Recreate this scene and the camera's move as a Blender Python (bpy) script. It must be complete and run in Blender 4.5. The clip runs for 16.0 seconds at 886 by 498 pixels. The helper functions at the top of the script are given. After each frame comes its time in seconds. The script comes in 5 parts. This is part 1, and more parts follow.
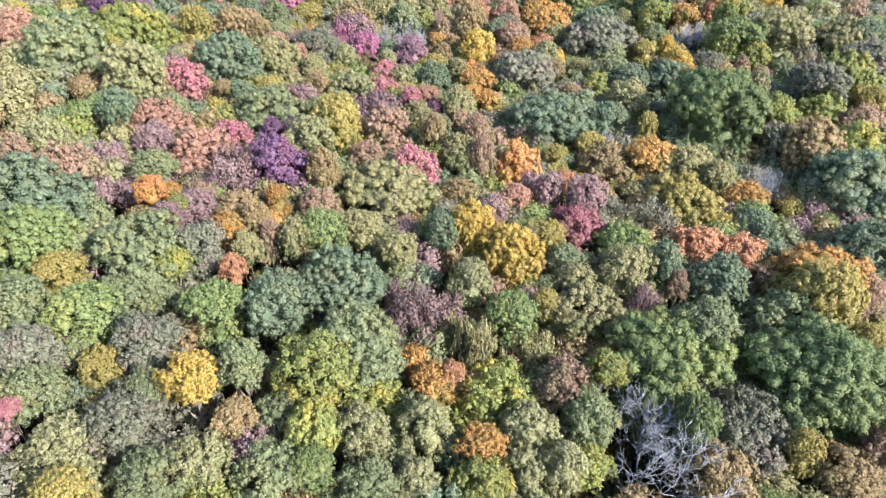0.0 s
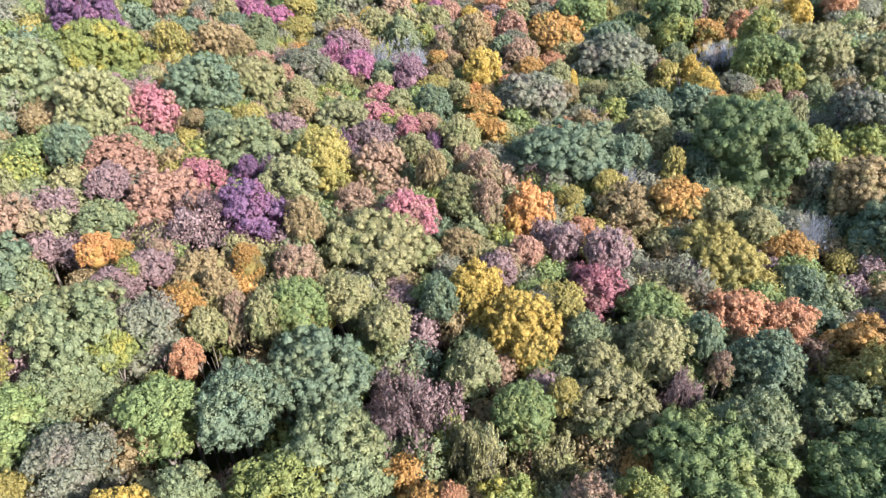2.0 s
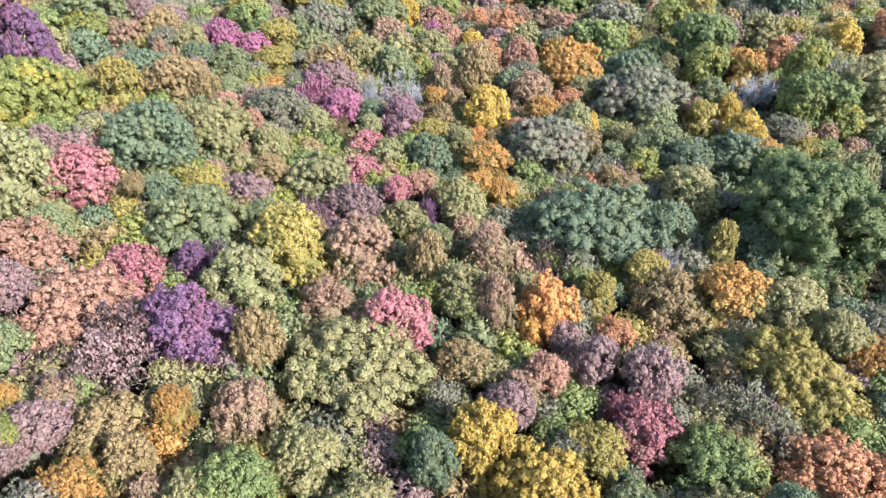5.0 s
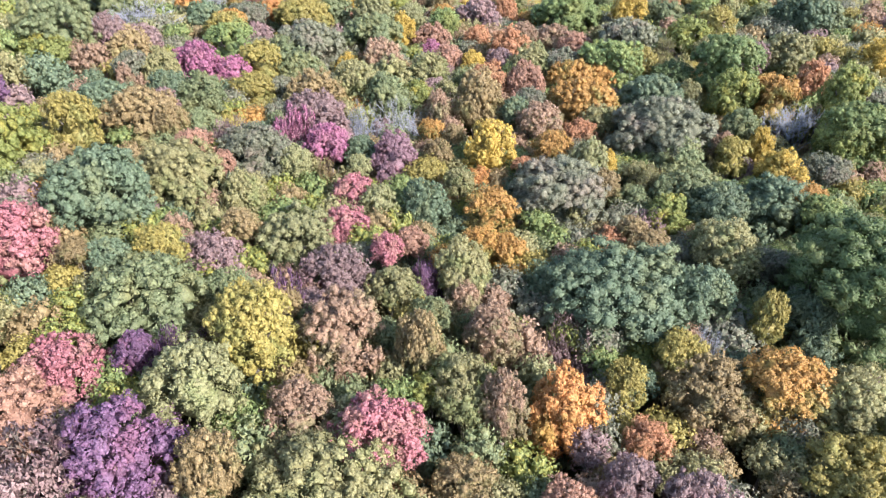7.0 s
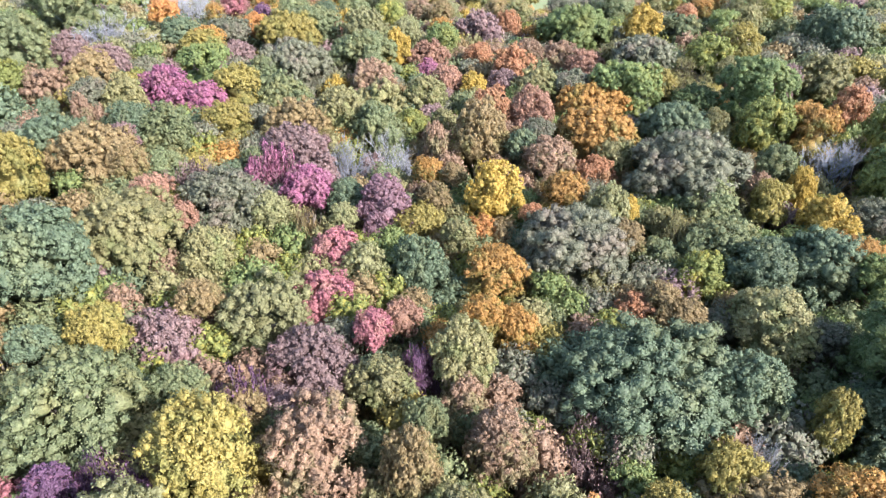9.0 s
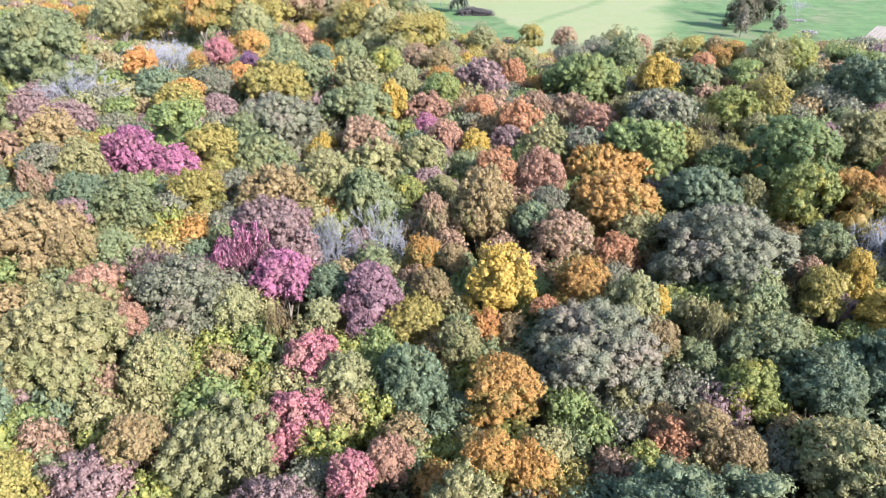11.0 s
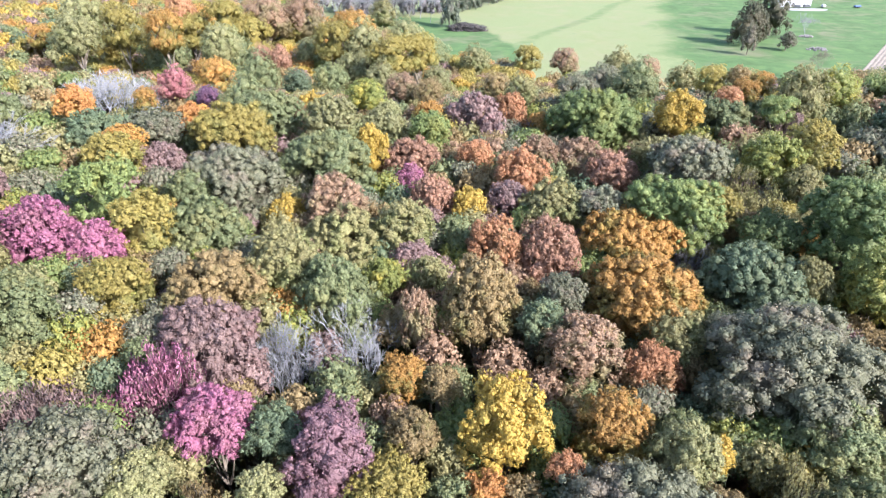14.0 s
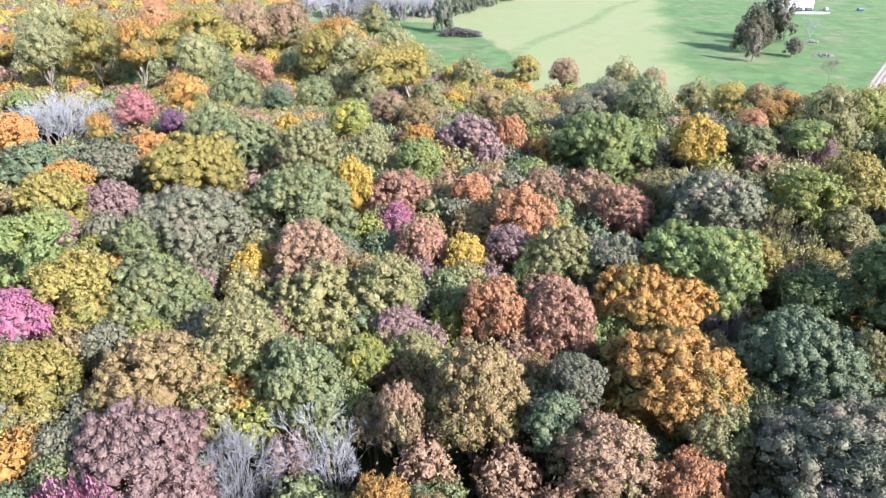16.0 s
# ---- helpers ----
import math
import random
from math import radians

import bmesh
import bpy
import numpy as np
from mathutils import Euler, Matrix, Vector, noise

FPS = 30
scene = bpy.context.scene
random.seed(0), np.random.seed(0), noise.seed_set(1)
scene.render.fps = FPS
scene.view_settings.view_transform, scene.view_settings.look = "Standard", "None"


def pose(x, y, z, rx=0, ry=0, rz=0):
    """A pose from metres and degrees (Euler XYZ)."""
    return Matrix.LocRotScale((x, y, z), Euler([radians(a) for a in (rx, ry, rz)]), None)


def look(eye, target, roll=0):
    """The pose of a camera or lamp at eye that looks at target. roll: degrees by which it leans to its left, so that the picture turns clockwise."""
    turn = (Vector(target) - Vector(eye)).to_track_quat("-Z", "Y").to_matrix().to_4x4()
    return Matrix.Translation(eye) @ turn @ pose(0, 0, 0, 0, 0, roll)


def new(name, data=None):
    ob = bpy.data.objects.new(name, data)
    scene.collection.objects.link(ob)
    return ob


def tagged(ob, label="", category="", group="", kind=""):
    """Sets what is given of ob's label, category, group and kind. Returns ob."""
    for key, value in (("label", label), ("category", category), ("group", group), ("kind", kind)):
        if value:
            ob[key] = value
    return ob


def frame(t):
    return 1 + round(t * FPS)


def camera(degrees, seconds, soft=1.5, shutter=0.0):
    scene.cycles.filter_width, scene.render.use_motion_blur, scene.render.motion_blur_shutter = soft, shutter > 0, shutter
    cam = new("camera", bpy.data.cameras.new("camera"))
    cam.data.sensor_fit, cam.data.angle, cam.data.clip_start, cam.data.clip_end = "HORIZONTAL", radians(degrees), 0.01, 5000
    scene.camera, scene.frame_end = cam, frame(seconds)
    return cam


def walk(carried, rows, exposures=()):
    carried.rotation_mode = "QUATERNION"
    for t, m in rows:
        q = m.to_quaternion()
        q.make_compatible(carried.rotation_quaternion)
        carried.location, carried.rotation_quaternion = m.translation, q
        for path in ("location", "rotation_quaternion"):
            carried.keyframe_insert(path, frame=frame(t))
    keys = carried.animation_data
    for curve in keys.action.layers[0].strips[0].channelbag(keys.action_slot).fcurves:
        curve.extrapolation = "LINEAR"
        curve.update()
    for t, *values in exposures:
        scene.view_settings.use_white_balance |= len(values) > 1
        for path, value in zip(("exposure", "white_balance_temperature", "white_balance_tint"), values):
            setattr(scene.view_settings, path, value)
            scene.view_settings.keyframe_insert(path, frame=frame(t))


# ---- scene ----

# ---- the camera and its walk ----
cam = camera(69.93, 16.0, soft=1.15)
PATH = [
    (0.0, 0.00, 0.00, 75.54, 1.25, -33.22, 0.08),
    (0.5, 0.01, 4.52, 75.46, 1.30, -33.26, 0.12),
    (1.0, 0.01, 9.02, 75.39, 1.33, -33.25, 0.16),
    (1.5, 0.01, 13.51, 75.32, 1.35, -33.26, 0.18),
    (2.0, -0.01, 17.99, 75.26, 1.44, -33.16, 0.28),
    (2.5, -0.03, 22.45, 75.20, 1.49, -33.17, 0.30),
    (3.0, -0.05, 26.90, 75.14, 1.50, -33.05, 0.34),
    (3.5, -0.08, 31.35, 75.09, 1.49, -33.06, 0.31),
    (4.0, -0.11, 35.78, 75.04, 1.49, -32.94, 0.31),
    (4.2, -0.13, 37.55, 75.03, 1.51, -33.00, 0.32),
    (6.3, -0.29, 56.03, 74.90, 1.48, -32.75, 0.23),
    (6.5, -0.31, 57.79, 74.89, 1.48, -32.73, 0.23),
    (7.0, -0.35, 62.16, 74.87, 1.48, -32.60, 0.26),
    (7.5, -0.39, 66.53, 74.86, 1.45, -32.63, 0.21),
    (8.0, -0.42, 70.89, 74.86, 1.45, -32.52, 0.24),
    (8.5, -0.45, 75.24, 74.86, 1.42, -32.53, 0.24),
    (8.7, -0.47, 76.98, 74.86, 1.41, -32.58, 0.24),
    (10.8, -0.54, 95.19, 74.93, 1.53, -30.21, 0.26),
    (11.0, -0.54, 96.92, 74.95, 1.52, -29.77, 0.23),
    (11.5, -0.53, 101.24, 74.98, 1.57, -29.15, 0.23),
    (12.0, -0.52, 105.56, 75.02, 1.59, -29.07, 0.24),
    (12.5, -0.50, 109.87, 75.06, 1.52, -29.09, 0.25),
    (13.0, -0.46, 114.18, 75.11, 1.34, -29.10, 0.31),
    (13.5, -0.42, 118.49, 75.17, 1.06, -29.15, 0.28),
    (14.0, -0.36, 122.79, 75.23, 0.80, -29.11, 0.28),
    (14.5, -0.29, 127.10, 75.30, 0.62, -29.13, 0.29),
    (15.0, -0.21, 131.40, 75.38, 0.46, -29.08, 0.25),
    (15.5, -0.11, 135.70, 75.46, 0.35, -29.13, 0.23),
    (16.0, 0.00, 140.00, 75.54, 0.26, -29.11, 0.24),
]
walk(cam, [(t, pose(x, y, z, 0, 0, yaw) @ pose(0, 0, 0, 90 + pitch, 0, 0) @ pose(0, 0, 0, 0, 0, roll)) for t, x, y, z, yaw, pitch, roll in PATH])

# ---- sky, sun and exposure ----
SUN_FROM = Vector((0.81, -0.59, 0.0)).normalized()
SUN_HEIGHT = 34.0
scene.view_settings.exposure = 2.17
world = bpy.data.worlds.new("sky")
scene.world = world
world.use_nodes = True
sky = world.node_tree.nodes.new("ShaderNodeTexSky")
sky.sky_type = "NISHITA"
sky.sun_disc = False
sky.sun_elevation = radians(SUN_HEIGHT)
sky.sun_rotation = math.atan2(SUN_FROM.x, SUN_FROM.y)
world.node_tree.links.new(sky.outputs[0], world.node_tree.nodes["Background"].inputs[0])
world.node_tree.nodes["Background"].inputs[1].default_value = 0.15
lamp = bpy.data.lights.new("sun", "SUN")
lamp.energy, lamp.angle, lamp.color = 4.1, radians(0.53), (1.0, 0.955, 0.965)
sun = new("sun", lamp)
away = Vector((SUN_FROM.x * math.cos(radians(SUN_HEIGHT)), SUN_FROM.y * math.cos(radians(SUN_HEIGHT)), math.sin(radians(SUN_HEIGHT))))
sun.matrix_world = look(away * 900, (0, 0, 0))


# ---- materials ----
def material(name, roughness=0.8, specular=0.3):
    m = bpy.data.materials.new(name)
    m.use_nodes = True
    b = m.node_tree.nodes["Principled BSDF"]
    b.inputs["Roughness"].default_value = roughness
    b.inputs["Specular IOR Level"].default_value = specular
    return m, m.node_tree, b


def node(tree, kind, **values):
    n = tree.nodes.new(kind)
    for key, value in values.items():
        n.inputs[key].default_value = value
    return n


def ramp(tree, source, stops):
    r = tree.nodes.new("ShaderNodeValToRGB")
    while len(r.color_ramp.elements) < len(stops):
        r.color_ramp.elements.new(1.0)
    for e, (at, c) in zip(r.color_ramp.elements, stops):
        e.position, e.color = at, (*c, 1)
    tree.links.new(source, r.inputs[0])
    return r.outputs[0]


def mixed(tree, how, amount, a, b):
    n = tree.nodes.new("ShaderNodeMix")
    n.data_type, n.blend_type = "RGBA", how
    for value, socket in ((amount, n.inputs[0]), (a, n.inputs[6]), (b, n.inputs[7])):
        if isinstance(value, bpy.types.NodeSocket):
            tree.links.new(value, socket)
        elif isinstance(value, float):
            socket.default_value = value
        else:
            socket.default_value = (*value, 1)
    return n.outputs[2]


def foliage(name, dark, main, light, other, patch=0.35, glow=0.4, turn=0.0):
    """Leaves of one kind of tree: every leaf a shade of its own, patches of a second colour through the crown, tree to tree a little lighter or darker."""
    m, tree, b = material(name, 0.52, 0.34)
    geo = tree.nodes.new("ShaderNodeNewGeometry")
    info = tree.nodes.new("ShaderNodeObjectInfo")
    where = tree.nodes.new("ShaderNodeTexCoord")
    low = tuple(0.45 * d + 0.55 * m for d, m in zip(dark, main))
    high = tuple(0.5 * m + 0.5 * h for m, h in zip(main, light))
    leaf = ramp(tree, geo.outputs["Random Per Island"], ((0.0, low), (0.45, main), (1.0, high)))
    shift = tree.nodes.new("ShaderNodeVectorMath")
    shift.operation = "ADD"
    tree.links.new(where.outputs["Object"], shift.inputs[0])
    scaled = tree.nodes.new("ShaderNodeVectorMath")
    scaled.operation = "SCALE"
    scaled.inputs[0].default_value = (37.0, 21.0, 11.0)
    tree.links.new(info.outputs["Random"], scaled.inputs["Scale"])
    tree.links.new(scaled.outputs[0], shift.inputs[1])
    big = node(tree, "ShaderNodeTexNoise", Scale=1.5, Detail=2.0)
    tree.links.new(shift.outputs[0], big.inputs["Vector"])
    part_of = tree.nodes.new("ShaderNodeSeparateXYZ")
    tree.links.new(where.outputs["Object"], part_of.inputs[0])
    inner = node(tree, "ShaderNodeMath")
    inner.operation = "MULTIPLY_ADD"
    tree.links.new(part_of.outputs[2], inner.inputs[0])
    inner.inputs[1].default_value = -turn
    tree.links.new(big.outputs[0], inner.inputs[2])
    spot = ramp(tree, inner.outputs[0], ((0.62 - patch * 0.35, (0, 0, 0)), (0.78 - patch * 0.35, (1, 1, 1))))
    turned = mixed(tree, "MIX", 0.75, leaf, other)
    colour = mixed(tree, "MIX", spot, leaf, turned)
    fine = node(tree, "ShaderNodeTexNoise", Scale=3.3, Detail=4.0, Roughness=0.68)
    tree.links.new(geo.outputs["Position"], fine.inputs["Vector"])
    # Noise in the colour adds dark gaps and lit tips between leaf tufts.
    grain = ramp(tree, fine.outputs[0], ((0.32, (0.5, 0.5, 0.5)), (0.5, (0.98, 0.98, 0.98)), (0.68, (1.22, 1.22, 1.22))))
    colour = mixed(tree, "MULTIPLY", 1.0, colour, grain)
    bump = node(tree, "ShaderNodeBump", Strength=0.8, Distance=0.2)
    tree.links.new(fine.outputs[0], bump.inputs["Height"])
    tree.links.new(bump.outputs[0], b.inputs["Normal"])
    tone = tree.nodes.new("ShaderNodeHueSaturation")
    span = node(tree, "ShaderNodeMapRange")
    span.inputs[3].default_value, span.inputs[4].default_value = 0.84, 1.12
    tree.links.new(info.outputs["Random"], span.inputs[0])
    tone.inputs["Saturation"].default_value = 0.91
    tree.links.new(span.outputs[0], tone.inputs["Value"])
    tree.links.new(colour, tone.inputs["Color"])
    tree.links.new(tone.outputs[0], b.inputs["Base Color"])
    thin = tree.nodes.new("ShaderNodeBsdfTranslucent")
    tree.links.new(tone.outputs[0], thin.inputs[0])
    mix = tree.nodes.new("ShaderNodeMixShader")
    mix.inputs[0].default_value = glow
    tree.links.new(b.outputs[0], mix.inputs[1])
    tree.links.new(thin.outputs[0], mix.inputs[2])
    tree.links.new(mix.outputs[0], tree.nodes["Material Output"].inputs[0])
    return m


LEAVES = {
    "deep green": foliage("deep_green_leaves", (0.05, 0.076, 0.024), (0.105, 0.148, 0.046), (0.17, 0.225, 0.08), (0.155, 0.18, 0.055)),
    "green": foliage("green_leaves", (0.068, 0.1, 0.03), (0.143, 0.192, 0.056), (0.228, 0.28, 0.095), (0.22, 0.23, 0.055)),
    "pale green": foliage("pale_green_leaves", (0.07, 0.1, 0.04), (0.155, 0.185, 0.08), (0.24, 0.265, 0.135), (0.21, 0.205, 0.075)),
    "blue-green": foliage("blue_green_leaves", (0.052, 0.08, 0.04), (0.112, 0.156, 0.086), (0.19, 0.245, 0.15), (0.16, 0.18, 0.08)),
    "grey-green": foliage("grey_green_leaves", (0.072, 0.076, 0.046), (0.158, 0.163, 0.1), (0.255, 0.258, 0.175), (0.21, 0.165, 0.125)),
    "yellow-green": foliage("yellow_green_leaves", (0.092, 0.112, 0.022), (0.19, 0.215, 0.045), (0.28, 0.295, 0.09), (0.36, 0.29, 0.03), 0.3),
    "olive": foliage("olive_leaves", (0.11, 0.1, 0.038), (0.24, 0.218, 0.085), (0.345, 0.315, 0.15), (0.17, 0.195, 0.066), 0.5, turn=0.12),
    "yellow": foliage("yellow_leaves", (0.25, 0.15, 0.014), (0.41, 0.275, 0.03), (0.5, 0.36, 0.065), (0.33, 0.25, 0.045), 0.4, turn=0.1),
    "tan": foliage("tan_leaves", (0.14, 0.09, 0.034), (0.245, 0.172, 0.07), (0.325, 0.243, 0.118), (0.21, 0.195, 0.066), 0.42, turn=0.14),
    "orange": foliage("orange_leaves", (0.3, 0.105, 0.02), (0.45, 0.195, 0.042), (0.54, 0.285, 0.085), (0.4, 0.25, 0.04), 0.35, turn=0.08),
    "gold": foliage("gold_orange_leaves", (0.23, 0.1, 0.014), (0.365, 0.185, 0.03), (0.45, 0.265, 0.06), (0.185, 0.18, 0.04), 0.6, turn=0.16),
    "russet": foliage("russet_leaves", (0.15, 0.08, 0.048), (0.27, 0.165, 0.1), (0.345, 0.232, 0.155), (0.22, 0.2, 0.088), 0.6, turn=0.2),
    "coral": foliage("coral_red_leaves", (0.19, 0.085, 0.052), (0.335, 0.172, 0.108), (0.425, 0.258, 0.178), (0.3, 0.165, 0.1), 0.4, turn=0.1),
    "magenta": foliage("magenta_leaves", (0.18, 0.045, 0.1), (0.325, 0.095, 0.185), (0.44, 0.2, 0.295), (0.31, 0.13, 0.17), 0.4),
    "rose": foliage("rose_red_leaves", (0.18, 0.05, 0.06), (0.345, 0.11, 0.13), (0.45, 0.21, 0.22), (0.33, 0.17, 0.13), 0.4),
    "purple": foliage("purple_leaves", (0.08, 0.035, 0.075), (0.155, 0.072, 0.145), (0.245, 0.14, 0.23), (0.2, 0.075, 0.13), 0.4),
    "plum": foliage("plum_leaves", (0.1, 0.05, 0.065), (0.19, 0.1, 0.125), (0.27, 0.17, 0.19), (0.22, 0.1, 0.12), 0.4, turn=0.1),
    "mauve": foliage("mauve_leaves", (0.13, 0.078, 0.074), (0.235, 0.148, 0.14), (0.315, 0.222, 0.208), (0.255, 0.135, 0.135), 0.4, turn=0.12),
    "cream": foliage("cream_green_leaves", (0.12, 0.118, 0.044), (0.23, 0.225, 0.094), (0.31, 0.3, 0.155), (0.18, 0.205, 0.075), 0.35, turn=0.1),
    "rust": foliage("rust_orange_leaves", (0.25, 0.095, 0.036), (0.41, 0.182, 0.078), (0.5, 0.275, 0.14), (0.33, 0.205, 0.085), 0.4, turn=0.14),
    "mustard": foliage("straw_yellow_leaves", (0.16, 0.122, 0.02), (0.275, 0.22, 0.042), (0.355, 0.295, 0.085), (0.195, 0.195, 0.05), 0.45, turn=0.12),
}


def bark(name, dark, light):
    m, tree, b = material(name, 0.9, 0.2)
    where = tree.nodes.new("ShaderNodeTexCoord")
    grain = node(tree, "ShaderNodeTexNoise", Scale=9.0, Detail=6.0, Roughness=0.7)
    tree.links.new(where.outputs["Object"], grain.inputs["Vector"])
    tree.links.new(ramp(tree, grain.outputs[0], ((0.3, dark), (0.7, light))), b.inputs["Base Color"])
    return m


BARK = bark("grey_brown_bark", (0.07, 0.055, 0.045), (0.22, 0.19, 0.16))
PALE_BARK = bark("pale_grey_bark", (0.13, 0.135, 0.15), (0.3, 0.305, 0.335))


def ground_material():
    """Leaf litter in the wood, pale mown hay on the field, greener lawn where the grass is lush."""
    m, tree, b = material("ground_cover", 0.95, 0.12)
    where = tree.nodes.new("ShaderNodeTexCoord")
    noises = []
    for scale, detail, rough, twist in ((1.5, 8.0, 0.75, 0.0), (0.05, 3.0, 0.5, 0.0), (0.03, 4.0, 0.55, 0.8), (0.09, 5.0, 0.6, 0.6)):
        n = node(tree, "ShaderNodeTexNoise", Scale=scale, Detail=detail, Roughness=rough, Distortion=twist)
        tree.links.new(where.outputs["Object"], n.inputs["Vector"])
        noises.append(n.outputs[0])
    fine, broad, drift, clump = noises
    field, lush = tree.nodes.new("ShaderNodeAttribute"), tree.nodes.new("ShaderNodeAttribute")
    field.attribute_name, lush.attribute_name = "field", "lush"
    litter = ramp(tree, fine, ((0.3, (0.05, 0.035, 0.02)), (0.55, (0.12, 0.08, 0.045)), (0.75, (0.2, 0.14, 0.07))))
    moss = ramp(tree, fine, ((0.3, (0.04, 0.05, 0.02)), (0.7, (0.11, 0.13, 0.05))))
    wood = mixed(tree, "MIX", ramp(tree, broad, ((0.45, (0, 0, 0)), (0.6, (1, 1, 1)))), litter, moss)
    hay = ramp(tree, fine, ((0.3, (0.108, 0.128, 0.06)), (0.5, (0.132, 0.153, 0.076)), (0.72, (0.158, 0.174, 0.096))))
    dry = ramp(tree, clump, ((0.3, (0.124, 0.140, 0.060)), (0.5, (0.152, 0.152, 0.084)), (0.7, (0.172, 0.152, 0.108))))
    hay = mixed(tree, "MIX", ramp(tree, drift, ((0.4, (0, 0, 0)), (0.66, (0.680, 0.680, 0.680)))), hay, dry)
    lawn = ramp(tree, clump, ((0.3, (0.038, 0.07, 0.026)), (0.5, (0.052, 0.098, 0.038)), (0.7, (0.072, 0.12, 0.044))))
    worn = ramp(tree, clump, ((0.38, (0.058, 0.089, 0.038)), (0.62, (0.120, 0.107, 0.076))))
    lawn = mixed(tree, "MIX", ramp(tree, drift, ((0.5, (0, 0, 0)), (0.68, (0.75, 0.75, 0.75)))), lawn, worn)
    ragged = node(tree, "ShaderNodeMath")
    ragged.operation = "MULTIPLY_ADD"
    tree.links.new(clump, ragged.inputs[0])
    ragged.inputs[1].default_value = 1.0
    tree.links.new(lush.outputs["Fac"], ragged.inputs[2])
    edge = ramp(tree, ragged.outputs[0], ((0.62, (0, 0, 0)), (1.15, (0.92, 0.92, 0.92))))
    green = mixed(tree, "MIX", edge, hay, lawn)
    tree.links.new(mixed(tree, "MIX", field.outputs["Fac"], wood, green), b.inputs["Base Color"])
    bump = node(tree, "ShaderNodeBump", Strength=0.4, Distance=0.1)
    tree.links.new(fine, bump.inputs["Height"])
    tree.links.new(bump.outputs[0], b.inputs["Normal"])
    return m


GROUND = ground_material()


def plain(name, colour, roughness=0.7, specular=0.3, spread=0.15, scale=3.0, metal=0.0):
    m, tree, b = material(name, roughness, specular)
    b.inputs["Metallic"].default_value = metal
    where = tree.nodes.new("ShaderNodeTexCoord")
    n = node(tree, "ShaderNodeTexNoise", Scale=scale, Detail=5.0)
    tree.links.new(where.outputs["Object"], n.inputs["Vector"])
    dark = tuple(c * (1 - spread) for c in colour)
    light = tuple(min(1, c * (1 + spread)) for c in colour)
    tree.links.new(ramp(tree, n.outputs[0], ((0.35, dark), (0.65, light))), b.inputs["Base Color"])
    return m


SOIL = plain("bare_plough_soil", (0.17, 0.145, 0.125), 0.95, 0.1, 0.25, 0.8)
STONE = plain("pale_field_stone", (0.17, 0.155, 0.165), 0.9, 0.2, 0.35, 2.0)
WHITE = plain("white_painted_boards", (0.33, 0.33, 0.37), 0.55, 0.4, 0.06, 1.5)
ROOF = plain("pale_metal_roof", (0.36, 0.37, 0.4), 0.45, 0.5, 0.1, 0.7)
PAVING = plain("pale_concrete", (0.22, 0.215, 0.22), 0.85, 0.3, 0.1, 0.6)
DARK = plain("dark_paint", (0.05, 0.055, 0.065), 0.5, 0.4, 0.2, 2.0)
GLASS = plain("dark_window_glass", (0.03, 0.035, 0.045), 0.08, 0.6, 0.1, 1.0)
RUBBER = plain("black_rubber", (0.02, 0.02, 0.02), 0.85, 0.2, 0.2, 4.0)
BLUE = plain("blue_tarpaulin", (0.06, 0.10, 0.20), 0.6, 0.3, 0.2, 1.0)


# ---- mesh helpers ----
def mesh(name, verts, faces, mat, smooth=False):
    me = bpy.data.meshes.new(name)
    me.from_pydata([tuple(v) for v in verts], [], [tuple(int(i) for i in f) for f in faces])
    me.materials.append(mat)
    if smooth:
        me.polygons.foreach_set("use_smooth", [True] * len(me.polygons))
    me.update()
    return me


def part(name, data, parent, mat=None, at=None, label=""):
    ob = new(name, data)
    ob.parent = parent
    if at is not None:
        ob.matrix_basis = at
    if mat is not None:
        ob.material_slots[0].link = "OBJECT"
        ob.material_slots[0].material = mat
    return tagged(ob, label)


def from_bmesh(name, bm, mat):
    me = bpy.data.meshes.new(name)
    bm.to_mesh(me)
    bm.free()
    me.materials.append(mat)
    return me


def box(bm, x0, x1, y0, y1, z0, z1):
    bmesh.ops.create_cube(bm, size=1, matrix=Matrix.Translation(((x0 + x1) / 2, (y0 + y1) / 2, (z0 + z1) / 2)) @ Matrix.Diagonal((x1 - x0, y1 - y0, z1 - z0, 1)))


def unit_ball():
    """An eight-sided knot and a finer ball: vertices and triangles."""
    v = np.array(((1, 0, 0), (-1, 0, 0), (0, 1, 0), (0, -1, 0), (0, 0, 1), (0, 0, -1)), float)
    f = np.array([(0, 2, 4), (2, 1, 4), (1, 3, 4), (3, 0, 4), (2, 0, 5), (1, 2, 5), (3, 1, 5), (0, 3, 5)])
    bm = bmesh.new()
    bmesh.ops.create_icosphere(bm, subdivisions=2, radius=1)
    v2 = np.array([p.co[:] for p in bm.verts])
    f2 = np.array([[q.index for q in p.verts] for p in bm.faces])
    bm.free()
    return (v * 1.2, f), (v2, f2)


BALLS = unit_ball()


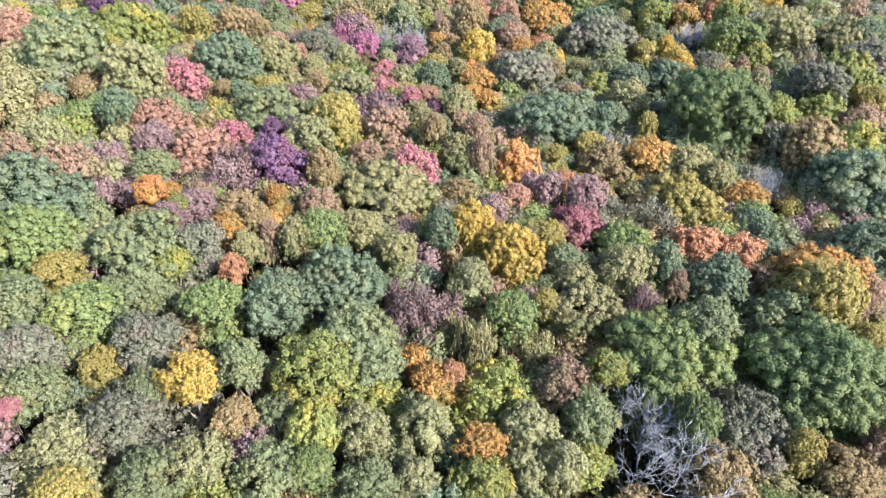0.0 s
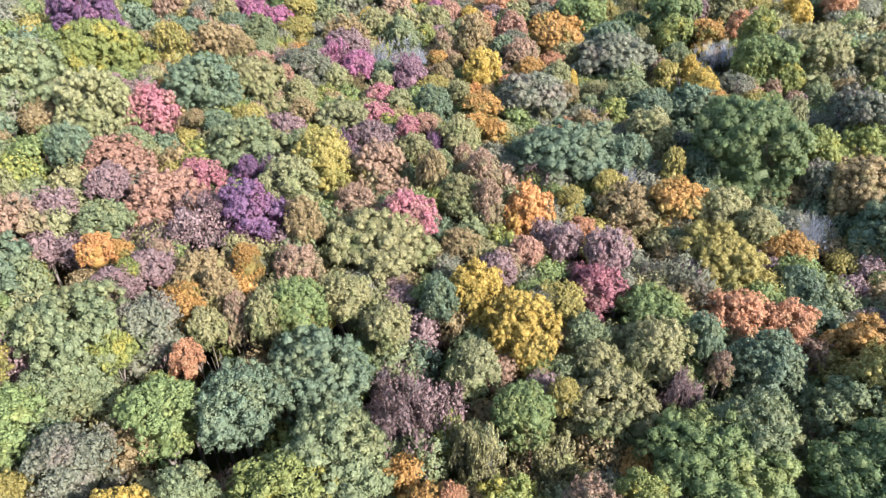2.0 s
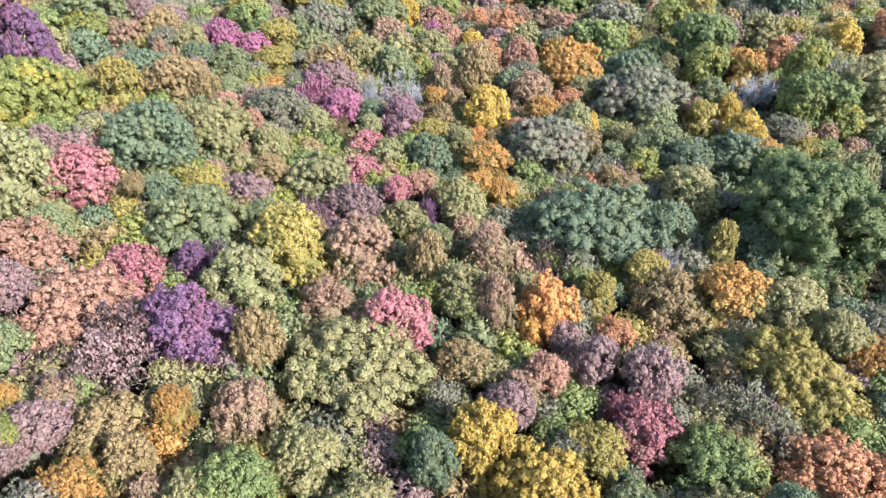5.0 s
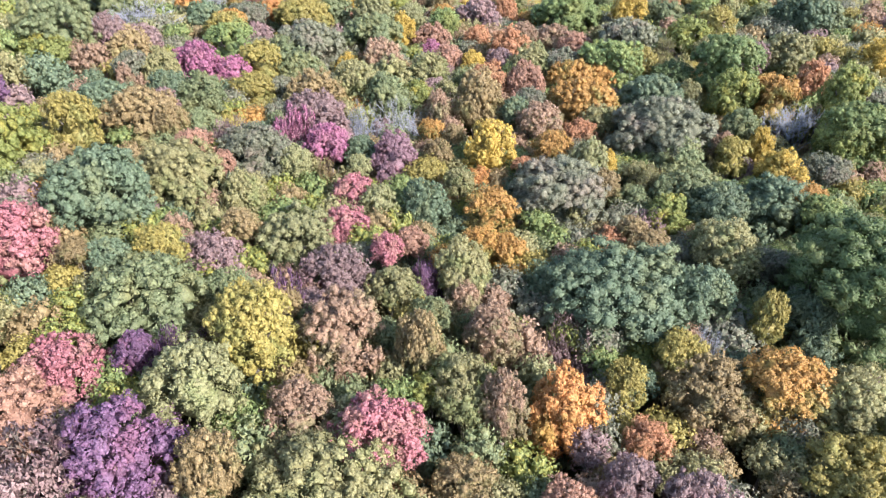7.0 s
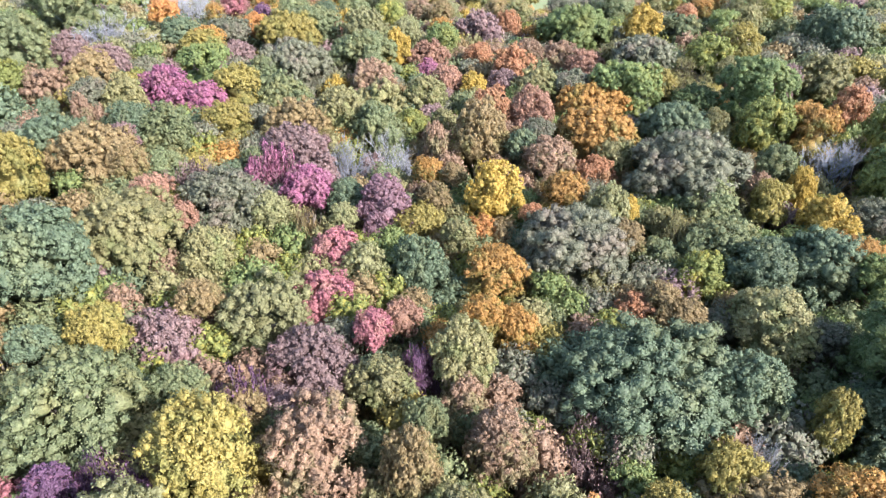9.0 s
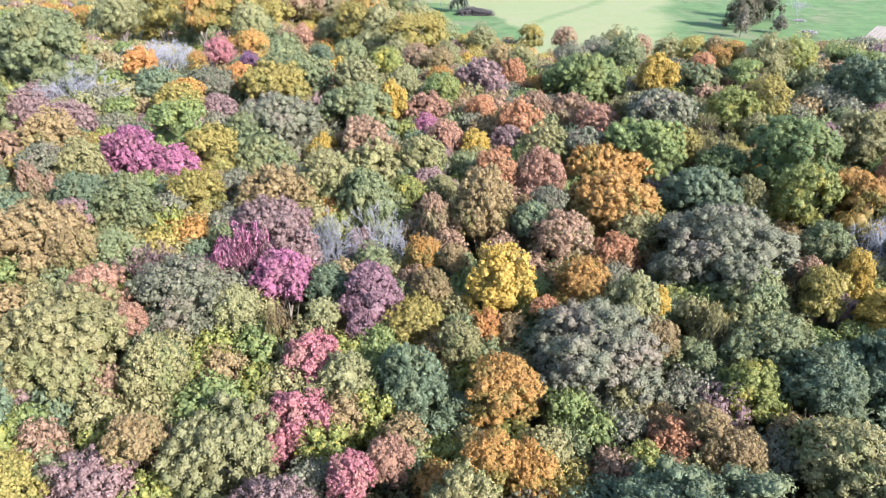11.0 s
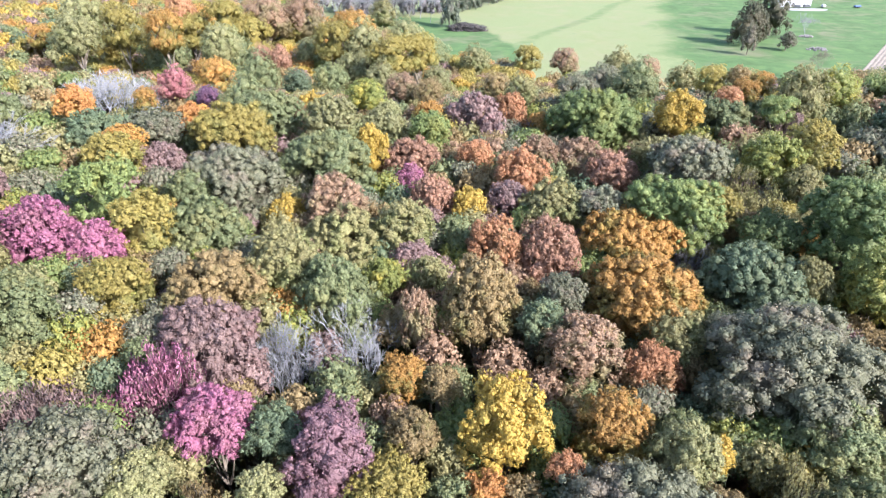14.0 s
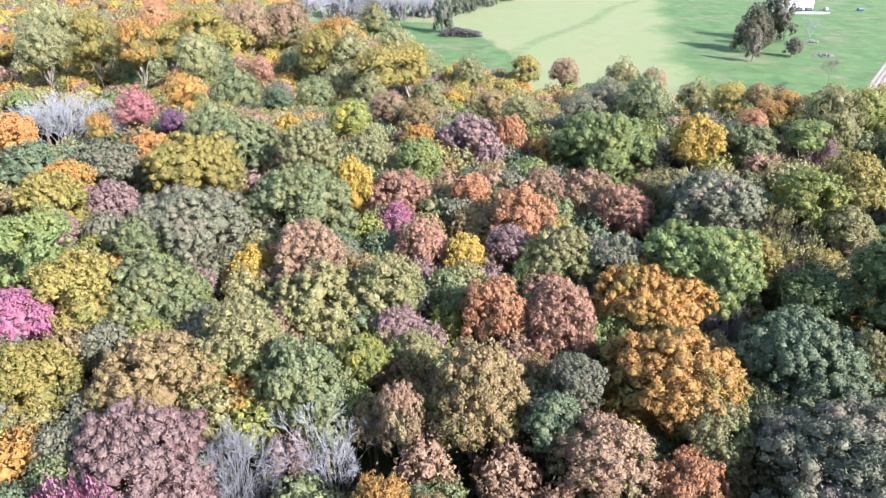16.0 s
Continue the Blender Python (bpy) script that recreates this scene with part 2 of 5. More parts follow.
def crown_shape(form, rng):
    """Lobes of a crown of radius 1 and half height 1, each knobbed with smaller boughs: centres and sizes of both."""
    lobes = []
    if form == "round":
        for i in range(25):
            u = 1 - 1.4 * (i + 0.5) / 25
            a = i * 2.39996 + rng.uniform(-0.4, 0.4)
            r = math.sqrt(max(0, 1 - u * u)) * rng.uniform(0.6, 0.76)
            lobes.append((r * math.cos(a), r * math.sin(a), u * rng.uniform(0.56, 0.76), rng.uniform(0.25, 0.36)))
    elif form == "upright":
        for i in range(24):
            u = (i + 0.5) / 24
            a = i * 2.39996 + rng.uniform(-0.4, 0.4)
            r = 0.74 * (1 - u ** 2.6) ** 0.5 * rng.uniform(0.8, 1.05)
            lobes.append((r * math.cos(a), r * math.sin(a), -0.6 + 1.32 * u, rng.uniform(0.24, 0.34)))
    elif form == "tufted":
        for i in range(15):
            a = i * 2.39996 + rng.uniform(-0.3, 0.3)
            r = 0.78 * math.sqrt((i + 0.2) / 15)
            top = 0.7 - 0.75 * r * r + rng.uniform(-0.18, 0.1)
            size = rng.uniform(0.2, 0.29)
            lobes.append((r * math.cos(a), r * math.sin(a), top, size))
            lobes.append((r * 1.05 * math.cos(a), r * 1.05 * math.sin(a), top - 0.4, size * 1.1))
    elif form == "broad":
        for i in range(22):
            a = i * 2.39996 + rng.uniform(-0.3, 0.3)
            r = 0.76 * math.sqrt((i + 0.2) / 22)
            lobes.append((r * math.cos(a), r * math.sin(a), 0.7 * math.sqrt(max(0, 1 - r * r * 1.2)) - 0.04 + rng.uniform(-0.12, 0.08), rng.uniform(0.23, 0.34)))
        for k in range(10):
            a = k * 0.628 + rng.uniform(-0.2, 0.2)
            lobes.append((0.68 * math.cos(a), 0.68 * math.sin(a), -0.25 + rng.uniform(-0.15, 0.1), rng.uniform(0.26, 0.34)))
    elif form == "pine":
        for i in range(26):
            u = (i + 0.5) / 26
            a = i * 2.39996 + rng.uniform(-0.4, 0.4)
            r = 0.8 * (1 - u ** 1.8) ** 0.6 * rng.uniform(0.7, 1.1)
            lobes.append((r * math.cos(a), r * math.sin(a), -0.82 + 1.6 * u, rng.uniform(0.2, 0.3)))
    boughs = []
    for x, y, z, r in lobes:
        out = Vector((x, y, z + 0.3)).normalized()
        r *= rng.uniform(0.82, 1.15)
        boughs.append((x, y, z, r * 0.76))
        for k in range(20):
            way = (Vector((rng.gauss(0, 1), rng.gauss(0, 1), rng.gauss(0, 1))).normalized() + out * 0.75).normalized()
            s = r * rng.uniform(0.74, 1.2)
            boughs.append((x + way.x * s, y + way.y * s, z + way.z * s, r * rng.uniform(0.15, 0.34)))
    boughs += [(0, 0, 0.05, 0.52), (0.15, 0.1, -0.3, 0.55), (-0.15, -0.1, -0.3, 0.55)]
    return boughs


def leaf_mesh(name, verts, faces, normals, mats):
    """A mesh of triangles, each leaf shaded a little like the rounded bough it grows on."""
    me = bpy.data.meshes.new(name)
    me.vertices.add(len(verts))
    me.vertices.foreach_set("co", np.ascontiguousarray(verts, np.float32).ravel())
    me.loops.add(len(faces) * 3)
    me.loops.foreach_set("vertex_index", np.ascontiguousarray(faces, np.int32).ravel())
    me.polygons.add(len(faces))
    me.polygons.foreach_set("loop_start", np.arange(len(faces), dtype=np.int32) * 3)
    for mat in mats:
        me.materials.append(mat)
    me.update(calc_edges=True)
    bent = me.attributes.new("custom_normal", "FLOAT_VECTOR", "POINT")
    bent.data.foreach_set("vector", np.ascontiguousarray(normals, np.float32).ravel())
    return me


def crown_mesh(name, form, seed, leaves, size, fine, core=0.8, every=1, loose=0.5, arrays=False):
    """A crown: boughs of many small bent leaves over a knotted inside. With arrays: its vertices, triangles and normals."""
    rng = np.random.RandomState(seed)
    boughs = np.array(crown_shape(form, random.Random(seed)))
    centre, radius = boughs[:, :3], boughs[:, 3]
    weight = radius ** 1.3
    pick = rng.choice(len(boughs), int(leaves * 2.4), p=weight / weight.sum())
    way = rng.normal(size=(len(pick), 3))
    way /= np.linalg.norm(way, axis=1)[:, None]
    way += 0.5 * centre[pick] / np.maximum(0.3, np.linalg.norm(centre[pick], axis=1))[:, None] + np.array((0, 0, 0.3))
    way /= np.linalg.norm(way, axis=1)[:, None]
    spot = centre[pick] + way * (radius[pick] * rng.uniform(0.75, 1.25, len(pick)))[:, None]
    inside = np.zeros(len(pick), bool)
    for k, (c, r) in enumerate(zip(centre, radius)):
        inside |= (((spot - c) ** 2).sum(axis=1) < (0.9 * r) ** 2) & (pick != k)
    seen = (spot[:, 2] > (-0.95 if form == "pine" else -0.5)) | (rng.uniform(size=len(pick)) < 0.2)
    keep = np.flatnonzero(~inside & seen)[:leaves]
    spot, way = spot[keep], way[keep]
    n = len(spot)
    normal = way + rng.normal(scale=loose, size=(n, 3))
    normal /= np.linalg.norm(normal, axis=1)[:, None]
    along = np.cross(normal, rng.normal(size=(n, 3)))
    along /= np.linalg.norm(along, axis=1)[:, None]
    across = np.cross(normal, along)
    round_way = 0.32 * way + 0.55 * normal + 0.32 * spot / np.maximum(0.4, np.linalg.norm(spot, axis=1))[:, None]
    round_way /= np.linalg.norm(round_way, axis=1)[:, None]
    big = (size * rng.uniform(0.6, 1.35, n))[:, None]
    a = spot + along * big * 1.1
    b = spot - along * big * 0.6 + across * big * 0.75
    c = spot - along * big * 0.6 - across * big * 0.75
    verts = [np.stack([a, b, c], 1).reshape(-1, 3)]
    faces = [np.arange(3 * n).reshape(-1, 3)]
    normals = [np.repeat(round_way, 3, axis=0)]
    count = 3 * n
    v, f = BALLS[0]
    for k, (x, y, z, r) in enumerate(boughs):
        whole = k % 21 == 0 or k > len(boughs) - 4
        if not whole and (not fine or k % every):
            continue
        knot = v * (r * core * rng.uniform(0.85, 1.08, (len(v), 1))) + np.array((x, y, z))
        verts.append(knot)
        normals.append(v / 1.2)
        faces.append(f + count)
        count += len(v)
    verts, faces, normals = np.concatenate(verts), np.concatenate(faces), np.concatenate(normals)
    if arrays:
        return verts, faces, normals
    return leaf_mesh(name, verts, faces, normals, [LEAVES["green"]])


def tube(verts, faces, p, q, r0, r1, sides):
    p, q = np.array(p, float), np.array(q, float)
    d = q - p
    d /= max(1e-6, np.linalg.norm(d))
    s = np.cross(d, (0.3, 0.9, 0.2))
    s /= np.linalg.norm(s)
    u = np.cross(d, s)
    start = len(verts)
    for centre, r in ((p, r0), (q, r1)):
        for k in range(sides):
            g = 2 * math.pi * k / sides
            verts.append(tuple(centre + r * (math.cos(g) * s + math.sin(g) * u)))
    for k in range(sides):
        faces.append((start + k, start + (k + 1) % sides, start + sides + (k + 1) % sides, start + sides + k))


def trunk_mesh(name, seed):
    """A trunk 1 high with limbs that spread into the crown; the crown's radius is taken as 1 sideways."""
    rng = random.Random(seed)
    verts, faces = [], []
    at = [(0, 0, -0.03)]
    for k in range(1, 6):
        at.append((rng.uniform(-0.05, 0.05), rng.uniform(-0.05, 0.05), k * 0.19))
    for k in range(5):
        tube(verts, faces, at[k], at[k + 1], 0.085 - 0.014 * k, 0.071 - 0.014 * k, 7)
    for k in range(9):
        a = k * 2.4 + rng.uniform(-0.4, 0.4)
        z = rng.uniform(0.42, 0.8)
        r = rng.uniform(0.3, 0.6)
        m = (r * 0.5 * math.cos(a), r * 0.5 * math.sin(a), z + 0.1)
        e = (r * math.cos(a), r * math.sin(a), min(0.98, z + rng.uniform(0.16, 0.3)))
        tube(verts, faces, (0, 0, z), m, 0.034, 0.022, 5)
        tube(verts, faces, m, e, 0.022, 0.008, 4)
    return mesh(name, verts, faces, BARK, True)


def bare_mesh(name, seed, spread):
    """A leafless tree 1 high, crown radius 1: branches split again and again into twigs. Returns the meshes of the limbs and of the twigs, and the twigs' ends."""
    rng = random.Random(seed)
    bits = []

    def grow(p, d, length, level):
        for k in range(2 if level < 4 else 1):
            d = (d + Vector((rng.uniform(-0.18, 0.18), rng.uniform(-0.18, 0.18), rng.uniform(0.0, 0.14)))).normalized()
            q = p + d * length * (0.5 if level < 4 else 0.8)
            bits.append((p, q, level))
            p = q
        if level >= 6:
            return
        for k in range((4, 4, 3, 3, 3, 3)[level]):
            turn = Vector((rng.gauss(0, 1), rng.gauss(0, 1), rng.gauss(0.1, 0.6)))
            turn = (turn - d * turn.dot(d)).normalized()
            angle = rng.uniform(0.3, 0.75) * spread
            grow(p, (d * math.cos(angle) + turn * math.sin(angle)).normalized(), length * rng.uniform(0.62, 0.88), level + 1)

    grow(Vector((0, 0, -0.02)), Vector((0, 0, 1)), 0.25, 0)
    top = max(q.z for p, q, n in bits)
    wide = sorted(math.hypot(q.x, q.y) for p, q, n in bits)[int(len(bits) * 0.8)]
    tall = 2.6
    groups = {"_limbs": ([], []), "_twigs": ([], [])}
    for p, q, n in bits:
        v, f = groups["_limbs" if n < 2 else "_twigs"]
        thick = (0.026, 0.0135, 0.008, 0.0054, 0.004, 0.0032, 0.0027)
        a = (p.x / wide, p.y / wide, p.z / top * tall)
        e = (q.x / wide, q.y / wide, q.z / top * tall)
        tube(v, f, a, e, thick[n], thick[min(6, n + 1)], 6 if n < 2 else 3)
    made = [mesh(name + kind, np.array(v) / np.array((1, 1, tall)), f, PALE_BARK, True) for kind, (v, f) in groups.items()]
    tips = np.array([(q.x / wide, q.y / wide, q.z / top) for p, q, n in bits if n > 4])
    return made, tips


def tip_leaves(name, tips, seed, leaves, size):
    """Leaves that hang loosely round the ends of the twigs, with gaps between."""
    rng = np.random.RandomState(seed)
    spot = tips[rng.choice(len(tips), leaves)] + rng.normal(scale=(0.035, 0.035, 0.02), size=(leaves, 3))
    normal = rng.normal(size=(leaves, 3)) + np.array((0, 0, 0.8))
    normal /= np.linalg.norm(normal, axis=1)[:, None]
    along = np.cross(normal, rng.normal(size=(leaves, 3)))
    along /= np.linalg.norm(along, axis=1)[:, None]
    across = np.cross(normal, along)
    big = (size * rng.uniform(0.6, 1.3, leaves))[:, None]
    flat = np.array((1, 1, 0.6))
    verts = np.stack([spot + along * big * flat, spot + across * big * 0.75 * flat - along * big * 0.7 * flat, spot - across * big * 0.75 * flat - along * big * 0.7 * flat], 1).reshape(-1, 3)
    faces = np.arange(3 * leaves).reshape(-1, 3)
    outward = spot - np.array((0, 0, 0.45))
    outward = outward / np.linalg.norm(outward, axis=1)[:, None] + 0.7 * normal
    return leaf_mesh(name, verts, faces, np.repeat(outward / np.linalg.norm(outward, axis=1)[:, None], 3, axis=0), [LEAVES["green"]])


NEAR = {f: [crown_mesh("crown_" + f, f, s, 10000, 0.0255, True, every=2) for s in (3, 11, 19, 27, 35)] for f in ("round", "upright", "tufted", "broad")}
HUGE = [crown_mesh("huge_crown", "broad", s, 26000, 0.0150, True) for s in (8, 23)]
LARGE = {f: [crown_mesh("large_crown_" + f, f, s, 17500, 0.0195, True) for s in (6, 17, 29)] for f in ("round", "upright", "tufted", "broad")}
FAR = {f: [crown_mesh("far_crown_" + f, f, s, 6500, 0.029, False) for s in (5, 13, 31)] for f in ("round", "broad", "pine")}
TRUNKS = [trunk_mesh("trunk", s) for s in (1, 2, 3)]
BARE = []
for s, spread in ((4, 1.0), (9, 1.25)):
    (limbs, twigs), tips = bare_mesh("bare", s, spread)
    BARE.append((limbs, twigs, tip_leaves("loose_leaves", tips, s, 9000, 0.027)))


# ---- the ground ----
def smooth(a, b, v):
    t = min(1.0, max(0.0, (v - a) / (b - a)))
    return t * t * (3 - 2 * t)


def canopy(x, y):
    """Height of the treetops' general surface."""
    u, v = x / 100, y / 100
    return 14.609 + -16.421 * u + 10.934 * v + 5.951 * u * v + 8.524 * u * u + -1.785 * v * v


def treetops(x, y):
    """The same over the whole wood, sinking to lower trees towards the field."""
    fade = smooth(270, 350, y)
    return canopy(max(-110, min(110, x)), max(20, min(330, y))) * (1 - fade) + 18.5 * fade


def wood_edge(x):
    """How far ahead the wood ends and the field begins."""
    out = 505 - 45 * smooth(-75, -26, x) - 58 * smooth(-28, 2, x) - 22 * smooth(2, 45, x) - 26 * smooth(45, 105, x)
    return out + 480 * smooth(90, 150, -x) + 4 * math.sin(x * 0.11) + 3 * math.sin(x * 0.31)


def lie(x, y):
    """Height of the ground."""
    return (treetops(x, y) - 20.5) * (1 - smooth(285, 352, y))


def lush(x, y):
    """Where the grass is watered and green: the garden lawn and the strip round the shrub mound."""
    lawn = smooth(-28, 28, x - (117 + 0.235 * (y - 430)) + 5 * math.sin(y * 0.08)) * smooth(800, 700, y)
    bound = 34 if y < 470 else 34 - 0.003 * (y - 470) ** 2
    strip = smooth(5, -4, x - bound + 1.5 * math.sin(y * 0.15)) * smooth(606, 582, y)
    off = abs(x - (50 + 0.578 * (y - 521)) + 3 * math.sin(y * 0.05))
    track = 0.3 * smooth(9, 2, off)
    return max(lawn, strip, track)


def ground_mesh():
    xs = sorted(set(list(range(-400, -60, 12)) + list(range(-60, 420, 5)) + [430, 460, 520, 600, -4000, -2500, -1500, -900, -600, 800, 1200, 2000, 4000]))
    ys = sorted(set(list(range(-300, 360, 12)) + list(range(360, 760, 5)) + [780, 900, 1200, 1800, 2800, 4500, -4000, -2000, -1000, -550]))
    verts = [(x, y, lie(x, y)) for y in ys for x in xs]
    w = len(xs)
    faces = [(j * w + i, j * w + i + 1, (j + 1) * w + i + 1, (j + 1) * w + i) for j in range(len(ys) - 1) for i in range(w - 1)]
    me = mesh("ground", verts, faces, GROUND, True)
    open_field = me.attributes.new("field", "FLOAT", "POINT")
    green = me.attributes.new("lush", "FLOAT", "POINT")
    open_field.data.foreach_set("value", [smooth(-6, 4, y - wood_edge(x)) if y > 320 else 0.0 for x, y, z in verts])
    green.data.foreach_set("value", [lush(x, y) for x, y, z in verts])
    return me


ground = tagged(new("ground", ground_mesh()), "rolling ground under leaf litter and mown pale green hay field", "ground", kind="structure")

# ---- the trees ----
PLACED = []
UNDER = []
LOOKS = {
    "deep green": ("oak_tree", "broad", "deep green oak with a broad heavy crown"),
    "green": ("oak_tree", "broad", "green-leaved oak with a full domed crown"),
    "pale green": ("tulip_tree", "round", "pale green hardwood with a full rounded crown"),
    "blue-green": ("oak_tree", "round", "dark blue-green oak with a dense lumpy crown"),
    "grey-green": ("oak_tree", "broad", "dull grey-green oak with a wide crown"),
    "yellow-green": ("tulip_tree", "round", "yellow-green tree on the turn with a lumpy crown"),
    "olive": ("hickory_tree", "round", "olive and brown mottled tree with a rounded crown"),
    "yellow": ("maple_tree", "tufted", "bright yellow maple with a tufted crown"),
    "tan": ("hickory_tree", "round", "tan-gold tree with a full dry-leaved crown"),
    "orange": ("maple_tree", "tufted", "bright orange maple with a tufted crown"),
    "gold": ("maple_tree", "broad", "gold, orange and olive tree with a wide crown"),
    "russet": ("hickory_tree", "upright", "russet brown tree with an upright crown"),
    "coral": ("maple_tree", "round", "coral red maple with a rounded crown"),
    "magenta": ("maple_tree", "round", "magenta red maple with a rounded crown"),
    "rose": ("maple_tree", "tufted", "rose red maple with a tufted thinning crown"),
    "purple": ("ash_tree", "upright", "deep purple ash with an upright crown"),
    "plum": ("ash_tree", "upright", "dusky plum-coloured ash with an upright crown"),
    "mauve": ("ash_tree", "round", "dull mauve tree with thinning leaves"),
    "cream": ("tulip_tree", "upright", "cream and lime tree with an upright crown"),
    "rust": ("maple_tree", "tufted", "rust orange tree with a tufted crown"),
    "mustard": ("hickory_tree", "broad", "straw-yellow tree with a domed crown"),
}


def tree(kind, x, y, top, r, far=False, loose=False, depth=0.0):
    """One tree: trunk and crown under an empty at its foot. top: the height of its tip; r: the radius of its crown."""
    species, form, label = LOOKS[kind]
    colour = kind
    if far and form in ("upright", "tufted"):
        form = "round"
    n = len(PLACED)
    rng = random.Random(1000 + n)
    PLACED.append((x, y, r))
    foot = lie(x, y)
    high = max(top - foot, 6.0)
    half = depth or min(high * 0.58, max(high * 0.24, r * {"round": 1.12, "broad": 1.0, "upright": 1.3, "tufted": 1.2}[form]))
    thing = tagged(new(species), label, "tree", "trees of the wood")
    thing.matrix_basis = pose(x, y, foot, 0, 0, rng.uniform(0, 360))
    if loose:
        limbs, twigs, leaves = BARE[n % 2]
        UNDER.append((x, y, r))
        size = Matrix.Diagonal((r, r, high, 1))
        part("trunk", limbs, thing, BARK, size)
        part("branchwork", twigs, thing, BARK, size)
        part("crown", leaves, thing, LEAVES[colour], size)
        return thing
    meshes = HUGE if r > 8.5 and not far else (FAR if far else LARGE if r > 6.0 else NEAR)[form]
    part("trunk", TRUNKS[n % 3], thing, at=Matrix.Diagonal((r * 0.8, r * 0.8, high * 0.86, 1)))
    lean = pose(0, 0, high - half * 0.97, rng.uniform(-5, 5), rng.uniform(-5, 5), rng.uniform(0, 360))
    wide = rng.uniform(0.94, 1.08)
    part("crown", meshes[n % len(meshes)], thing, LEAVES[colour], lean @ Matrix.Diagonal((r * wide, r / wide, half, 1)))
    return thing


def bare_tree(x, y, top, r, label="leafless pale grey tree with fine upswept twigs", mat=None):
    n = len(PLACED)
    PLACED.append((x, y, r * 1.6))
    UNDER.append((x, y, r))
    foot = lie(x, y)
    thing = tagged(new("bare_tree"), label, "tree", "leafless trees")
    thing.matrix_basis = pose(x, y, foot, 0, 0, random.Random(n).uniform(0, 360))
    limbs, twigs, leaves = BARE[n % 2]
    size = Matrix.Diagonal((r, r, max(6, top - foot), 1))
    part("trunk", limbs, thing, mat, size)
    part("branchwork", twigs, thing, mat, size)
    return thing


tree("mustard", -37.0, 36.8, 25.2, 2.7, depth=2.8)
tree("pale green", -30.6, 39.5, 24.3, 3.4, depth=3.5)
tree("cream", -40.5, 42.8, 25.7, 4.2, depth=4.3)
tree("pale green", -9.1, 43.0, 19.8, 3.8, depth=3.9)
tree("cream", -26.9, 43.3, 22.9, 3.7, depth=3.8)
tree("green", -14.9, 43.4, 21.3, 2.4, depth=2.4)
tree("pale green", -19.5, 43.6, 21.6, 4.0, depth=4.1)
tree("cream", -3.9, 43.9, 19.1, 3.0, depth=3.1)
tree("rose", -45.9, 44.8, 26.9, 1.3, depth=1.3)
tree("yellow-green", 3.2, 45.1, 18.4, 3.8, depth=3.9)
tree("grey-green", -35.3, 46.5, 25.5, 4.3, depth=4.4)
tree("cream", 8.4, 46.5, 17.8, 4.0, depth=4.1)
tree("cream", 12.8, 46.6, 19.4, 2.9, depth=3.6)
tree("yellow-green", -15.3, 47.5, 23.9, 3.1, depth=4.2)
tree("cream", -10.1, 47.9, 23.1, 3.4, depth=4.5)
tree("tan", -24.2, 48.1, 23.3, 2.4, depth=2.4)
tree("pale green", -45.7, 48.4, 27.5, 3.6, depth=3.7)
tree("tan", 31.5, 48.5, 16.0, 5.1, depth=5.2)
tree("gold", 3.3, 48.5, 19.0, 3.0, depth=3.1)
tree("tan", 47.0, 49.5, 15.5, 4.0, depth=4.1)
tree("pale green", -34.1, 49.6, 26.1, 2.6, depth=2.7)
tree("cream", -3.1, 49.7, 21.8, 3.5, depth=4.1)
tree("yellow", -29.0, 50.0, 28.5, 3.6, depth=3.7)
tree("pale green", -19.6, 50.3, 22.4, 3.9, depth=4.0)
tree("mustard", 41.8, 50.8, 17.0, 2.4, depth=3.6)
tree("russet", 51.6, 51.1, 17.7, 3.4, depth=4.5)
tree("cream", 9.1, 51.9, 19.5, 4.0, depth=4.1)
tree("grey-green", -48.2, 52.5, 29.5, 3.7, depth=3.8)
tree("deep green", 29.3, 52.8, 19.8, 2.9, depth=4.8)
tree("mustard", -40.6, 52.8, 26.2, 2.5, depth=2.5)
tree("pale green", 16.7, 53.5, 19.8, 3.4, depth=4.6)
bare_tree(23.9, 53.5, 20.2, 8.3)
tree("pale green", -24.5, 53.9, 27.1, 3.0, depth=3.5)
tree("yellow-green", -16.2, 54.5, 27.0, 6.0, depth=6.1)
tree("yellow-green", -9.7, 54.7, 21.1, 3.2, depth=3.3)
tree("grey-green", 37.7, 55.0, 16.8, 6.0, depth=6.1)
tree("grey-green", -36.5, 56.6, 27.8, 4.4, depth=4.5)
tree("gold", -2.6, 56.8, 20.6, 3.1, depth=3.2)
tree("yellow-green", 5.7, 57.5, 19.8, 5.8, depth=5.9)
tree("rust", -0.2, 57.6, 20.9, 1.8, depth=1.8)
tree("russet", 14.1, 57.7, 21.1, 3.5, depth=3.6)
tree("yellow-green", 19.0, 58.7, 22.2, 2.6, depth=3.1)
tree("pale green", -53.0, 59.4, 31.1, 4.1, depth=4.2)
tree("green", -45.5, 59.7, 29.4, 4.5, depth=4.6)
tree("pale green", -12.3, 60.2, 26.3, 6.6, depth=6.7)
tree("deep green", 48.5, 61.0, 21.9, 10.3, depth=10.5)
tree("green", -30.6, 63.2, 27.8, 4.2, depth=4.7)
tree("olive", 1.9, 64.0, 22.9, 3.5, loose=True, depth=4.2)
tree("green", 28.5, 64.4, 21.5, 8.9, depth=9.1)
tree("pale green", -43.4, 64.8, 28.4, 4.4, depth=4.5)
tree("blue-green", -23.1, 65.2, 27.7, 4.9, depth=5.0)
tree("olive", 9.7, 66.3, 18.8, 4.7, loose=True, depth=4.8)
tree("mustard", -51.6, 66.6, 30.2, 3.1, depth=3.2)
